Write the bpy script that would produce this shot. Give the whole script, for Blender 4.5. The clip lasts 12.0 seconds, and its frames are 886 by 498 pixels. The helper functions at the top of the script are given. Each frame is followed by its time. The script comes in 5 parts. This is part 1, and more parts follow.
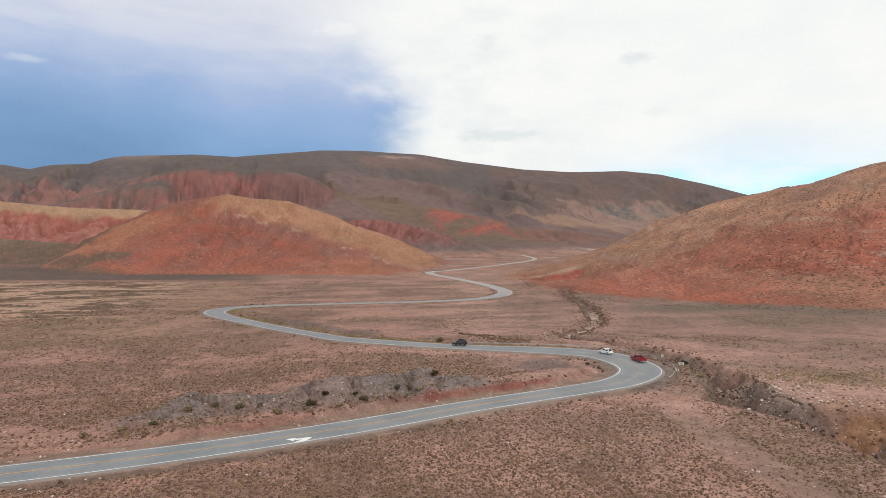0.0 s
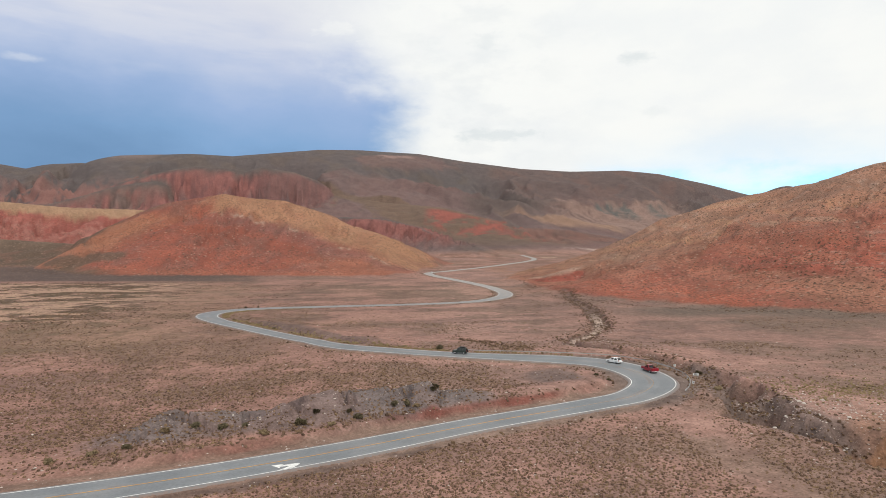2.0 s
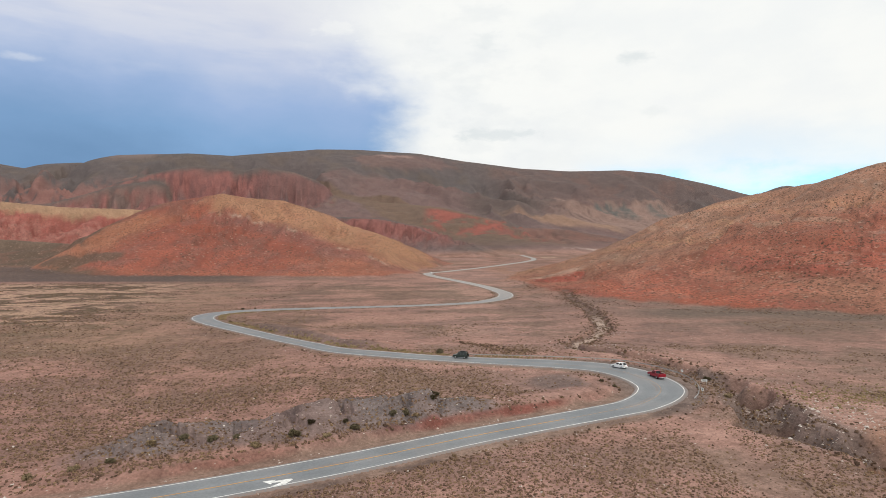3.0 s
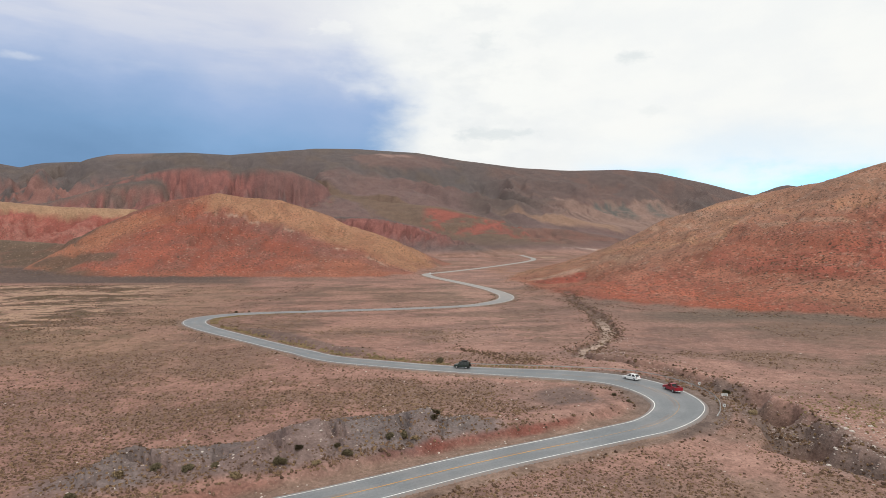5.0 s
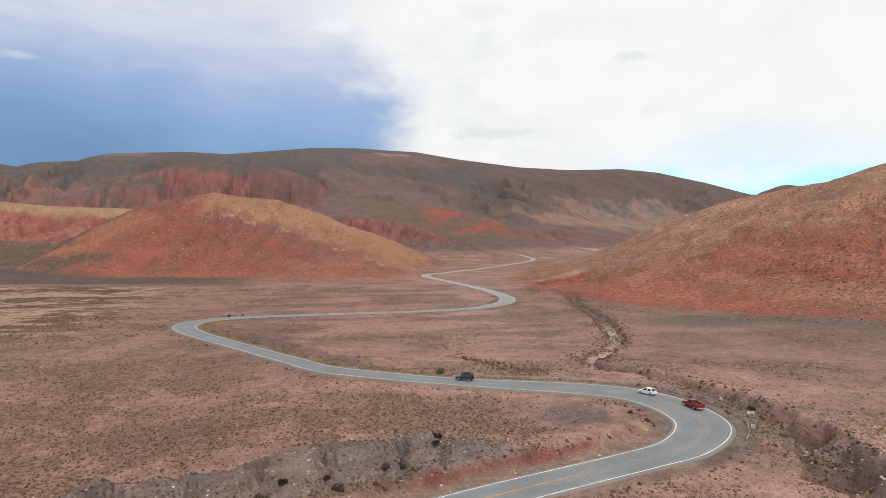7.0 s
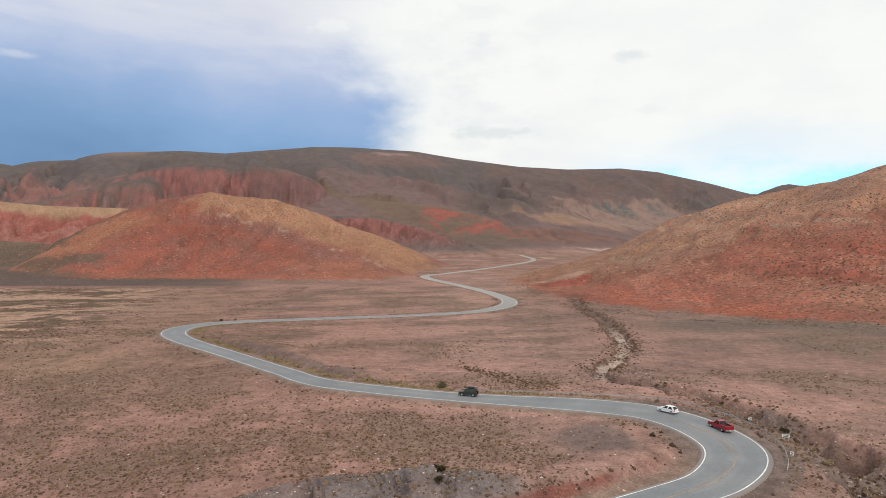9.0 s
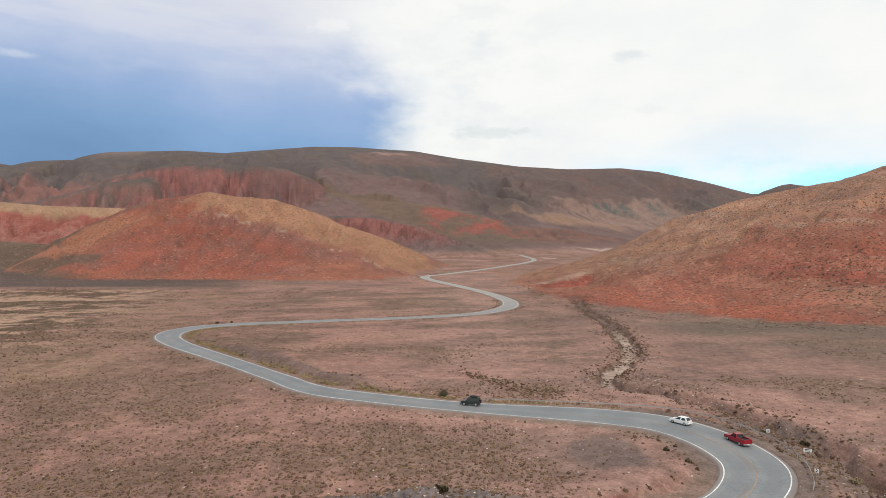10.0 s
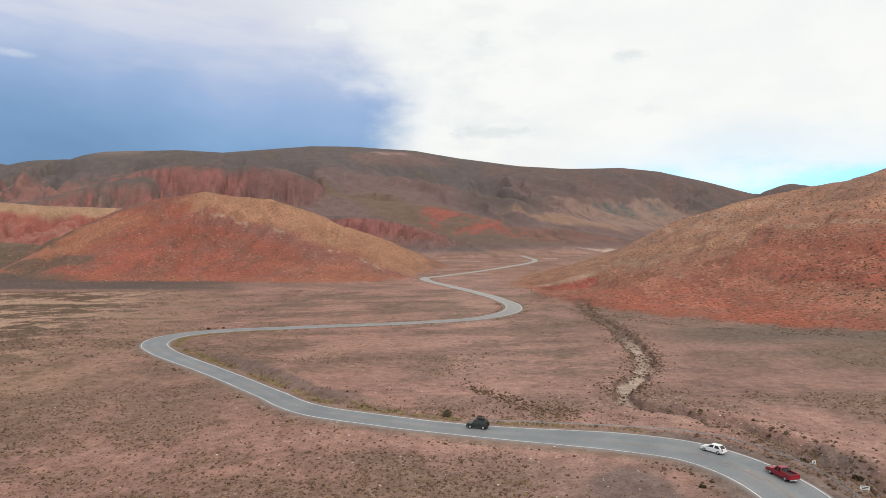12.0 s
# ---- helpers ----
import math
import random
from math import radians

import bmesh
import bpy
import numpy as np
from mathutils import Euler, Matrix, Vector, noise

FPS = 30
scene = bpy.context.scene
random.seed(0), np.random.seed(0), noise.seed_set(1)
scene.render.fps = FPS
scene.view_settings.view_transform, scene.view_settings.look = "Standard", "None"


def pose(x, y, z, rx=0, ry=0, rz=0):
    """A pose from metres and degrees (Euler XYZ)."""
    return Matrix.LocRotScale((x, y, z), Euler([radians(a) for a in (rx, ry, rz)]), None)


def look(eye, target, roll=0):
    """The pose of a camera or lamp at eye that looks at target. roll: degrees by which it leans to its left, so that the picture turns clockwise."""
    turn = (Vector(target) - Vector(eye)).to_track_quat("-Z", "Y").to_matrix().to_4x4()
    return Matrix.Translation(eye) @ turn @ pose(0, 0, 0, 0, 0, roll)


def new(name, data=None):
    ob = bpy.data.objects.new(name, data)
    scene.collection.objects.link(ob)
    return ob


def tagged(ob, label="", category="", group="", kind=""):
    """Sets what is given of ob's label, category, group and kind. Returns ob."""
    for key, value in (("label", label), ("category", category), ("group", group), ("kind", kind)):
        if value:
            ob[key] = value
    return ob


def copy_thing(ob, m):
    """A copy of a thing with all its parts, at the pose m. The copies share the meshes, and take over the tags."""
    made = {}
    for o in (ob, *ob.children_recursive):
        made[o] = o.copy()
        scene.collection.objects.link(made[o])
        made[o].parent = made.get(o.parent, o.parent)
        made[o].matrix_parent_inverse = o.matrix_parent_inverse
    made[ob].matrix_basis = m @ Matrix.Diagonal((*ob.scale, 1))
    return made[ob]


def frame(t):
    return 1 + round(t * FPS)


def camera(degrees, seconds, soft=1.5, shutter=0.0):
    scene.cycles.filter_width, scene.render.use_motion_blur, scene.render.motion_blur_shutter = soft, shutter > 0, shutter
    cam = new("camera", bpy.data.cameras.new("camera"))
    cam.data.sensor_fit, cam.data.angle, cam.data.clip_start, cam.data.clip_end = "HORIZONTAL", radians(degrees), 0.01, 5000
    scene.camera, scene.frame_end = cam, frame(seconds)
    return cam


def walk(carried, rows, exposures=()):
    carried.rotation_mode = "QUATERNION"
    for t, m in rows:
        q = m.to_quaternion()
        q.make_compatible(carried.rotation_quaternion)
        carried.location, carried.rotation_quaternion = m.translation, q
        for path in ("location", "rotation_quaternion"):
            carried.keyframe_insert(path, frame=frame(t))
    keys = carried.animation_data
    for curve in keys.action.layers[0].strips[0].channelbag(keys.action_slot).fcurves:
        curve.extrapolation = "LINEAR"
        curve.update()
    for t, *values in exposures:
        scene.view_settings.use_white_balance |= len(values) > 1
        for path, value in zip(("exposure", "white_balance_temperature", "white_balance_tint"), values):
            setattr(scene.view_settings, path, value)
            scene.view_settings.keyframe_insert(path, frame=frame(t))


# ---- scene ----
# ---- camera and its flight ----
cam = camera(73.14, 12.0, soft=0.84)
PATH = [
    (0.0, look((0.000, 0.000, 30.800), (0.000, 99.998, 31.432))),
    (1.0, look((-0.210, 4.250, 31.365), (-0.085, 104.248, 31.960))),
    (2.0, look((-0.424, 8.657, 31.929), (-0.173, 108.655, 32.480))),
    (3.0, look((-0.645, 13.228, 32.495), (-0.269, 113.226, 32.998))),
    (4.0, look((-0.874, 17.972, 33.066), (-0.377, 117.970, 33.518))),
    (5.0, look((-1.115, 22.897, 33.646), (-0.502, 122.894, 34.044))),
    (6.0, look((-1.370, 28.011, 34.237), (-0.647, 128.008, 34.581))),
    (7.0, look((-1.642, 33.324, 34.842), (-0.817, 133.320, 35.134))),
    (8.0, look((-1.933, 38.842, 35.465), (-1.016, 138.837, 35.708))),
    (9.0, look((-2.247, 44.574, 36.108), (-1.248, 144.569, 36.306))),
    (10.0, look((-2.585, 50.530, 36.774), (-1.519, 150.524, 36.935))),
    (11.0, look((-2.951, 56.716, 37.467), (-1.831, 156.709, 37.598))),
    (12.0, look((-3.347, 63.141, 38.190), (-2.190, 163.134, 38.300))),
]
walk(cam, PATH)


# ---- node helpers ----
def node(nt, kind, **props):
    n = nt.nodes.new(kind)
    for k, v in props.items():
        if k == "inp":
            for key, val in v.items():
                n.inputs[key].default_value = val
        elif k == "operation":
            n.operation = v
        elif k == "blend":
            n.data_type, n.blend_type = "RGBA", v
        elif k == "interp":
            n.interpolation_type = v
        elif k == "sky":
            n.sky_type = v
        elif k == "attribute":
            n.attribute_name = v
        elif k == "dims":
            n.noise_dimensions = v
    return n


def math_node(nt, op, a, b=0.5):
    n = node(nt, "ShaderNodeMath", operation=op)
    for i, v in enumerate((a, b)):
        if isinstance(v, (int, float)):
            n.inputs[i].default_value = v
        else:
            nt.links.new(v, n.inputs[i])
    return n.outputs[0]


def ramp(nt, value, lo, hi, to_lo=0.0, to_hi=1.0, smooth=True):
    n = node(nt, "ShaderNodeMapRange", interp="SMOOTHSTEP" if smooth else "LINEAR")
    nt.links.new(value, n.inputs[0])
    for i, v in enumerate((lo, hi, to_lo, to_hi)):
        n.inputs[i + 1].default_value = v
    return n.outputs[0]


def mix(nt, fac, a, b, blend="MIX"):
    n = node(nt, "ShaderNodeMix", blend=blend)
    for sock, v in ((n.inputs[0], fac), (n.inputs[6], a), (n.inputs[7], b)):
        if isinstance(v, (int, float)):
            sock.default_value = v
        elif isinstance(v, tuple):
            sock.default_value = (*v, 1)
        else:
            nt.links.new(v, sock)
    return n.outputs[2]


def fbm(nt, vec, scale, detail=4.0, rough=0.55, distortion=0.0):
    n = node(nt, "ShaderNodeTexNoise", inp={"Scale": scale, "Detail": detail, "Roughness": rough, "Distortion": distortion})
    if vec is not None:
        nt.links.new(vec, n.inputs["Vector"])
    return n.outputs["Fac"]


# ---- sky: storm cloud to the north-west, bright overcast elsewhere, a clear gap low in the north-east ----
world = bpy.data.worlds.new("sky")
scene.world = world
world.use_nodes = True
nt = world.node_tree
nt.nodes.clear()
SUN_ELEV, SUN_ROT = radians(52), radians(155)
sky = node(nt, "ShaderNodeTexSky", sky="NISHITA")
sky.sun_disc, sky.sun_elevation, sky.sun_rotation, sky.altitude = False, SUN_ELEV, SUN_ROT, 3500
coord = node(nt, "ShaderNodeTexCoord").outputs["Generated"]
sep = node(nt, "ShaderNodeSeparateXYZ")
nt.links.new(coord, sep.inputs[0])
az = math_node(nt, "ARCTAN2", sep.outputs[0], sep.outputs[1])
el = math_node(nt, "ARCSINE", sep.outputs[2])
stretch = node(nt, "ShaderNodeMapping", inp={"Scale": (1, 1, 2.2)})
nt.links.new(coord, stretch.inputs[0])
cv = stretch.outputs[0]
billow = fbm(nt, cv, 5.5, 6, 0.55)
fine = fbm(nt, cv, 14, 5, 0.6)
warp = math_node(nt, "MULTIPLY", math_node(nt, "SUBTRACT", billow, 0.5), 0.14)
curl = math_node(nt, "MULTIPLY", math_node(nt, "SUBTRACT", fine, 0.5), 0.075)
azw = math_node(nt, "ADD", math_node(nt, "ADD", az, math_node(nt, "MULTIPLY", warp, 0.7)), curl)
elw = math_node(nt, "ADD", el, warp)


def cloud_bank(az0, el0, half_az, half_el, ragged=1.0):
    """Share of one cloud: an oval round a bearing and a height, its rim torn by the noise."""
    a = math_node(nt, "DIVIDE", math_node(nt, "SUBTRACT", az, az0), half_az)
    b = math_node(nt, "DIVIDE", math_node(nt, "SUBTRACT", el, el0), half_el)
    d = math_node(nt, "SQRT", math_node(nt, "ADD", math_node(nt, "MULTIPLY", a, a), math_node(nt, "MULTIPLY", b, b)))
    torn = math_node(nt, "MULTIPLY", math_node(nt, "SUBTRACT", fbm(nt, cv, 22, 4, 0.6), 0.5), 4.2 * ragged)
    return ramp(nt, math_node(nt, "ADD", d, torn), 1.15, 0.25)


# bright overcast with faint grey veils
bright = mix(nt, ramp(nt, billow, 0.35, 0.6), (0.93, 0.95, 0.945), (0.98, 0.99, 0.965))
veil = math_node(nt, "MULTIPLY", ramp(nt, az, 0.35, 0.05), ramp(nt, fine, 0.42, 0.66))
bright = mix(nt, math_node(nt, "MULTIPLY", veil, 0.30), bright, (0.76, 0.80, 0.83))
# storm: deep blue near the ground, pale lavender overhead
tone = nt.nodes.new("ShaderNodeValToRGB")
stops = ((0.00, (0.178, 0.320, 0.530)), (0.20, (0.250, 0.420, 0.675)), (0.44, (0.350, 0.485, 0.740)), (0.66, (0.545, 0.620, 0.800)), (0.86, (0.700, 0.730, 0.830)), (1.0, (0.760, 0.780, 0.845)))
while len(tone.color_ramp.elements) < len(stops):
    tone.color_ramp.elements.new(0.5)
for stop, (at, rgb) in zip(tone.color_ramp.elements, stops):
    stop.position, stop.color = at, (*rgb, 1)
nt.links.new(ramp(nt, math_node(nt, "ADD", el, math_node(nt, "MULTIPLY", warp, 0.8)), 0.115, 0.40, smooth=False), tone.inputs[0])
storm = mix(nt, math_node(nt, "MULTIPLY", math_node(nt, "MULTIPLY", ramp(nt, az, -0.30, -0.62), ramp(nt, elw, 0.30, 0.16)), 0.35), tone.outputs[0], (0.135, 0.255, 0.45))
streaks = node(nt, "ShaderNodeMapping", inp={"Scale": (2, 2, 12)})
nt.links.new(coord, streaks.inputs[0])
storm = mix(nt, math_node(nt, "MULTIPLY", math_node(nt, "MULTIPLY", ramp(nt, fbm(nt, streaks.outputs[0], 2.2, 4, 0.55), 0.46, 0.66), ramp(nt, el, 0.24, 0.34)), 0.40), storm, (0.80, 0.81, 0.86))
edge = ramp(nt, elw, 0.245, 0.345, -0.068, -0.165)
width = ramp(nt, elw, 0.22, 0.34, 0.055, 0.150)
past = math_node(nt, "DIVIDE", math_node(nt, "SUBTRACT", azw, edge), width)
left = math_node(nt, "MULTIPLY", ramp(nt, past, 0.9, -0.9), ramp(nt, az, -2.6, -1.6))
left = math_node(nt, "MULTIPLY", left, ramp(nt, el, 0.95, 0.40))
cloud = mix(nt, left, bright, storm)
# bright heads along the storm's edge, grey scraps and a low grey bar to the right of it
for bank in (cloud_bank(-0.178, 0.352, 0.045, 0.016), cloud_bank(-0.062, 0.358, 0.085, 0.040, 0.8), cloud_bank(0.03, 0.345, 0.05, 0.03)):
    cloud = mix(nt, math_node(nt, "MULTIPLY", bank, 0.5), cloud, (0.955, 0.965, 0.95))
cloud = mix(nt, math_node(nt, "MULTIPLY", cloud_bank(-0.612, 0.262, 0.030, 0.007, 0.6), 0.3), cloud, (0.93, 0.94, 0.95))
for bank, share in ((cloud_bank(0.314, 0.302, 0.032, 0.010, 0.6), 0.55), (cloud_bank(0.343, 0.218, 0.022, 0.010, 0.6), 0.22), (cloud_bank(0.08, 0.192, 0.085, 0.011, 0.8), 0.55), (cloud_bank(0.075, 0.335, 0.03, 0.02, 0.8), 0.3)):
    cloud = mix(nt, math_node(nt, "MULTIPLY", bank, share), cloud, (0.70, 0.76, 0.78))
# clear gap: the open sky low in the north-east, thinning upwards
clear = mix(nt, 1.0, sky.outputs[0], (0.155, 0.235, 0.225), "MULTIPLY")
side = ramp(nt, math_node(nt, "ABSOLUTE", math_node(nt, "SUBTRACT", az, 0.52)), 0.34, 0.10)
gap = math_node(nt, "MULTIPLY", side, math_node(nt, "ADD", math_node(nt, "MULTIPLY", ramp(nt, elw, 0.135, 0.090), 0.75), math_node(nt, "MULTIPLY", ramp(nt, elw, 0.215, 0.10), 0.22)))
total = mix(nt, gap, cloud, clear)
bg = node(nt, "ShaderNodeBackground", inp={"Strength": 0.97})
nt.links.new(total, bg.inputs[0])
nt.links.new(bg.outputs[0], node(nt, "ShaderNodeOutputWorld").inputs[0])

sun = new("sun", bpy.data.lights.new("sun", "SUN"))
sun.data.energy, sun.data.angle, sun.data.color = 1.25, radians(14), (1.0, 0.95, 0.88)
SUN_DIR = Vector((math.sin(SUN_ROT) * math.cos(SUN_ELEV), math.cos(SUN_ROT) * math.cos(SUN_ELEV), math.sin(SUN_ELEV)))
sun.matrix_world = look(SUN_DIR * 100, (0, 0, 0))

# ---- numeric noise for the relief ----
RNG = np.random.default_rng(7)
PERM = RNG.permutation(512)
PERM = np.concatenate([PERM, PERM])
GRAD = np.stack([np.cos(np.arange(512) * 2.399963), np.sin(np.arange(512) * 2.399963)], 1)


def perlin(x, y):
    xi, yi = np.floor(x).astype(np.int64), np.floor(y).astype(np.int64)
    fx, fy = x - xi, y - yi
    u, v = fx * fx * fx * (fx * (6 * fx - 15) + 10), fy * fy * fy * (fy * (6 * fy - 15) + 10)

    def corner(dx, dy):
        g = GRAD[PERM[(PERM[(xi + dx) & 511] + yi + dy) & 511]]
        return g[..., 0] * (fx - dx) + g[..., 1] * (fy - dy)
    a = corner(0, 0) * (1 - u) + corner(1, 0) * u
    b = corner(0, 1) * (1 - u) + corner(1, 1) * u
    return (a * (1 - v) + b * v) * 1.5


def fractal(x, y, size, octaves=4, gain=0.5):
    total, amp, f = 0.0, 1.0, 1.0 / size
    for k in range(octaves):
        total = total + amp * perlin(x * f + 17.3 * k, y * f - 9.1 * k)
        amp, f = amp * gain, f * 2.03
    return total


def ridged(x, y, size, octaves=4, gain=0.5):
    total, amp, f = 0.0, 1.0, 1.0 / size
    for k in range(octaves):
        total = total + amp * (1 - 2 * np.abs(perlin(x * f + 31.7 * k, y * f + 5.9 * k)))
        amp, f = amp * gain, f * 2.1
    return total


def cover(x, y):
    """How thick the scrub stands."""
    return fractal(0.75 * x + 0.25 * y, y - 0.2 * x, 42, 4, 0.55) + 0.5 * fractal(x + 90, y, 13, 3)


def step(a, b, v):
    u = np.clip((v - a) / (b - a), 0, 1)
    return u * u * (3 - 2 * u)


# ---- the plan: ridges as (x, y, crest height, reach) ----
RIDGES = {
    "left_hill": (1.15, [(-560, 850, 30, 40), (-516, 852, 44, 62), (-475, 858, 61, 95), (-440, 866, 82, 140), (-398, 870, 101, 185), (-316, 872, 115, 225),
                         (-275, 870, 109, 225), (-232, 865, 106, 220), (-188, 850, 92, 210), (-145, 830, 74, 200), (-101, 800, 53, 165),
                         (-66, 772, 34, 105), (-40, 745, 21, 50)]),
    "west_lobe": (0.9, [(-392, 866, 98, 120), (-415, 832, 80, 100), (-434, 802, 62, 84), (-446, 782, 50, 70), (-456, 768, 40, 52)]),
    "left_ridge": (1.3, [(-1128, 1100, 153, 300), (-972, 1100, 143, 280), (-838, 1130, 128, 260), (-716, 1140, 117, 260), (-586, 1160, 114, 260), (-518, 1180, 104, 240)]),
    "right_hill": (1.3, [(549, 520, 128, 365), (458, 565, 123, 368), (430, 580, 117, 362), (406, 600, 105, 350), (367, 630, 98, 355), (331, 655, 90, 355), (300, 668, 79, 345),
                         (268, 680, 68, 330), (206, 690, 50, 290), (174, 688, 40, 235), (135, 655, 25, 120), (112, 600, 14, 60)]),
    "west_foot": (1.0, [(-1100, 990, 70, 180), (-800, 960, 58, 150), (-620, 930, 48, 120), (-520, 905, 42, 95), (-450, 880, 38, 115), (-420, 860, 36, 115)]),
    "far_range": (1.1, [(-2577, 2300, 352, 1000), (-1924, 2300, 385, 1000), (-1743, 2350, 377, 1000), (-1640, 2400, 361, 950), (-1531, 2400, 384, 1000),
                        (-1372, 2400, 389, 1000), (-1296, 2450, 426, 1050), (-1038, 2500, 441, 1100), (-896, 2600, 446, 1150), (-726, 2700, 479, 1200),
                        (-567, 2800, 509, 1300), (-395, 2900, 524, 1400), (-139, 3000, 524, 1400), (79, 3000, 487, 1300), (386, 3000, 450, 1030),
                        (642, 3000, 436, 960), (897, 3000, 441, 950), (1067, 3000, 424, 950), (1266, 3000, 382, 900), (1516, 3000, 316, 900), (2316, 3000, 308, 900)]),
    "mid_spur": (1.0, [(-575, 2300, 308, 600), (-366, 2100, 235, 500), (-197, 2000, 197, 450), (-7, 1900, 174, 400), (112, 1800, 137, 350), (219, 1700, 94, 260), (266, 1600, 57, 120)]),
    "red_spur": (1.0, [(-247, 1500, 120, 260), (-143, 1450, 113, 240), (-58, 1400, 91, 200), (7, 1300, 59, 130)]),
    "badlands": (1.35, [(-1040, 1960, 262, 330), (-916, 2000, 303, 400), (-821, 2000, 318, 420), (-717, 2010, 315, 420), (-651, 2010, 302, 390), (-594, 1990, 314, 420),
                       (-500, 2010, 300, 390), (-424, 2030, 274, 340)]),
    "low_spur": (1.2, [(-1290, 1860, 160, 240), (-1211, 1870, 183, 270), (-1113, 1880, 211, 300), (-1023, 1890, 240, 320), (-904, 1910, 258, 330)]),
    "tan_spur": (1.0, [(252, 2200, 150, 320), (366, 2150, 151, 310), (450, 2100, 137, 270), (520, 2050, 108, 220), (560, 2000, 88, 180)]),
    "toe_spur": (0.8, [(192, 1750, 100, 210), (275, 1750, 103, 210), (358, 1740, 97, 210), (457, 1730, 80, 190), (556, 1720, 62, 150)]),
    "east_hill": (1.0, [(960, 1850, 196, 320), (1010, 1850, 219, 320), (1060, 1850, 237, 320), (1110, 1850, 231, 300), (1300, 1850, 205, 300)]),
}

# spacing and depth of the side valleys
SPURS = {"left_hill": (70, 0.09), "left_ridge": (50, 0.32), "west_lobe": (40, 0.12), "right_hill": (80, 0.11), "far_range": (330, 0.46), "mid_spur": (190, 0.22), "west_foot": (60, 0.2),
         "red_spur": (50, 0.50), "tan_spur": (120, 0.16), "east_hill": (250, 0.3),
         "badlands": (75, 0.46), "low_spur": (62, 0.42), "toe_spur": (110, 0.30)}


def base(x, y):
    east = step(-75, -30, x)
    near = 1.2 + 0.9 * step(112, 138, y) * east - 2.3 * step(105, 140, y) * (1 - east)
    near = near * (1 - step(204, 228, y) * east) * (1 - step(240, 285, y) * (1 - east))
    near = near * (1 - 0.85 * step(54, 84, x) * step(95, 125, y))
    return near + 0.0275 * 23 * np.logaddexp(0, (y - 408) / 23)


def dense(pts, gap):
    p = np.array(pts, float)
    seg = np.linalg.norm(np.diff(p[:, :2], axis=0), axis=1)
    s = np.concatenate([[0], np.cumsum(seg)])
    t = np.arange(0, s[-1], gap)
    return np.stack([np.interp(t, s, p[:, k]) for k in range(p.shape[1])], 1), t


def ridge(name, x, y):
    """Relief above the valley of one ridge, the share of the way down from its crest, and the place along it."""
    power, pts = RIDGES[name]
    gap = 6 if name in ("left_hill", "right_hill") else 12
    p, along = dense(pts, gap)
    best, share, where = np.full(x.shape, 0.0), np.full(x.shape, 1.0), np.zeros(x.shape)
    reach = p[:, 3].max()
    near = (x > p[:, 0].min() - reach) & (x < p[:, 0].max() + reach) & (y > p[:, 1].min() - reach) & (y < p[:, 1].max() + reach)
    xs, ys = x[near], y[near]
    b, sh, wh = np.zeros(xs.shape), np.ones(xs.shape), np.zeros(xs.shape)
    floor = base(p[:, 0], p[:, 1])
    back = 0.3 if name in ("badlands", "low_spur", "red_spur") else 1.0
    for k in range(len(p)):
        dy = ys - p[k, 1]
        u = np.hypot(xs - p[k, 0], np.where(dy > 0, dy * back, dy)) / p[k, 3]
        u = np.sqrt(u * u + 0.0025) - 0.05
        h = (p[k, 2] - floor[k]) * np.clip(1 - u, 0, 1) ** power
        hit = h > b
        b[hit], sh[hit], wh[hit] = h[hit], u[hit], along[k]
    if name not in ("left_hill", "right_hill", "left_ridge"):
        axis = (p[-1, :2] - p[0, :2]) / np.hypot(*(p[-1, :2] - p[0, :2]))
        lean = 0.35 if name == "far_range" else 0.0
        wh = xs * axis[0] + ys * (axis[1] + lean)
    best[near], share[near], where[near] = b, sh, wh
    return best, share, where


# ---- road: centreline (x, y, width between edge lines) ----
ROAD = [(-220, 22, 7.2), (-154, 43, 7.2), (-100, 62.5, 7.2), (-58.7, 79.2, 7.3), (-46.4, 84.3, 7.3), (-32.3, 91.2, 7.2), (-16, 100.5, 7.2), (1, 111.3, 7.0), (9.9, 116.4, 6.9),
        (19.4, 121.4, 6.9), (30.4, 127, 7.1), (38.8, 132, 7.7), (45.8, 140.3, 9.0), (48.6, 148.8, 10.0), (47.0, 160, 10.6), (41.4, 169, 11.0), (31.2, 174.2, 10.6), (22.6, 176.6, 9.5),
        (11.4, 179.4, 8.0), (-0.8, 183.2, 7.1), (-14.9, 188.8, 7.3), (-28.4, 195.8, 7.5), (-37.2, 204.3, 7.0), (-45, 215.4, 6.8), (-61, 237.5, 6.9), (-76.7, 256.2, 7.2), (-92, 271.8, 7.8),
        (-105, 286.2, 8.4), (-115.3, 302, 9.4), (-119.5, 318.5, 10.0), (-114.8, 333, 9.8), (-101, 343.8, 9), (-77.8, 351.4, 8.4), (-53.9, 360.5, 8), (-26.2, 369.5, 8), (0.3, 380.5, 8), (21.6, 392.2, 8.4),
        (39.5, 418, 9.5), (46.6, 446.6, 9.5), (45, 475.6, 9), (32.3, 531.3, 8), (3.1, 616, 8), (-13.5, 670, 8), (-13.5, 700, 9), (4, 727, 8.5), (54, 816, 8),
        (141, 1005, 8), (172, 1120, 8), (176, 1230, 8), (178, 1330, 8)]


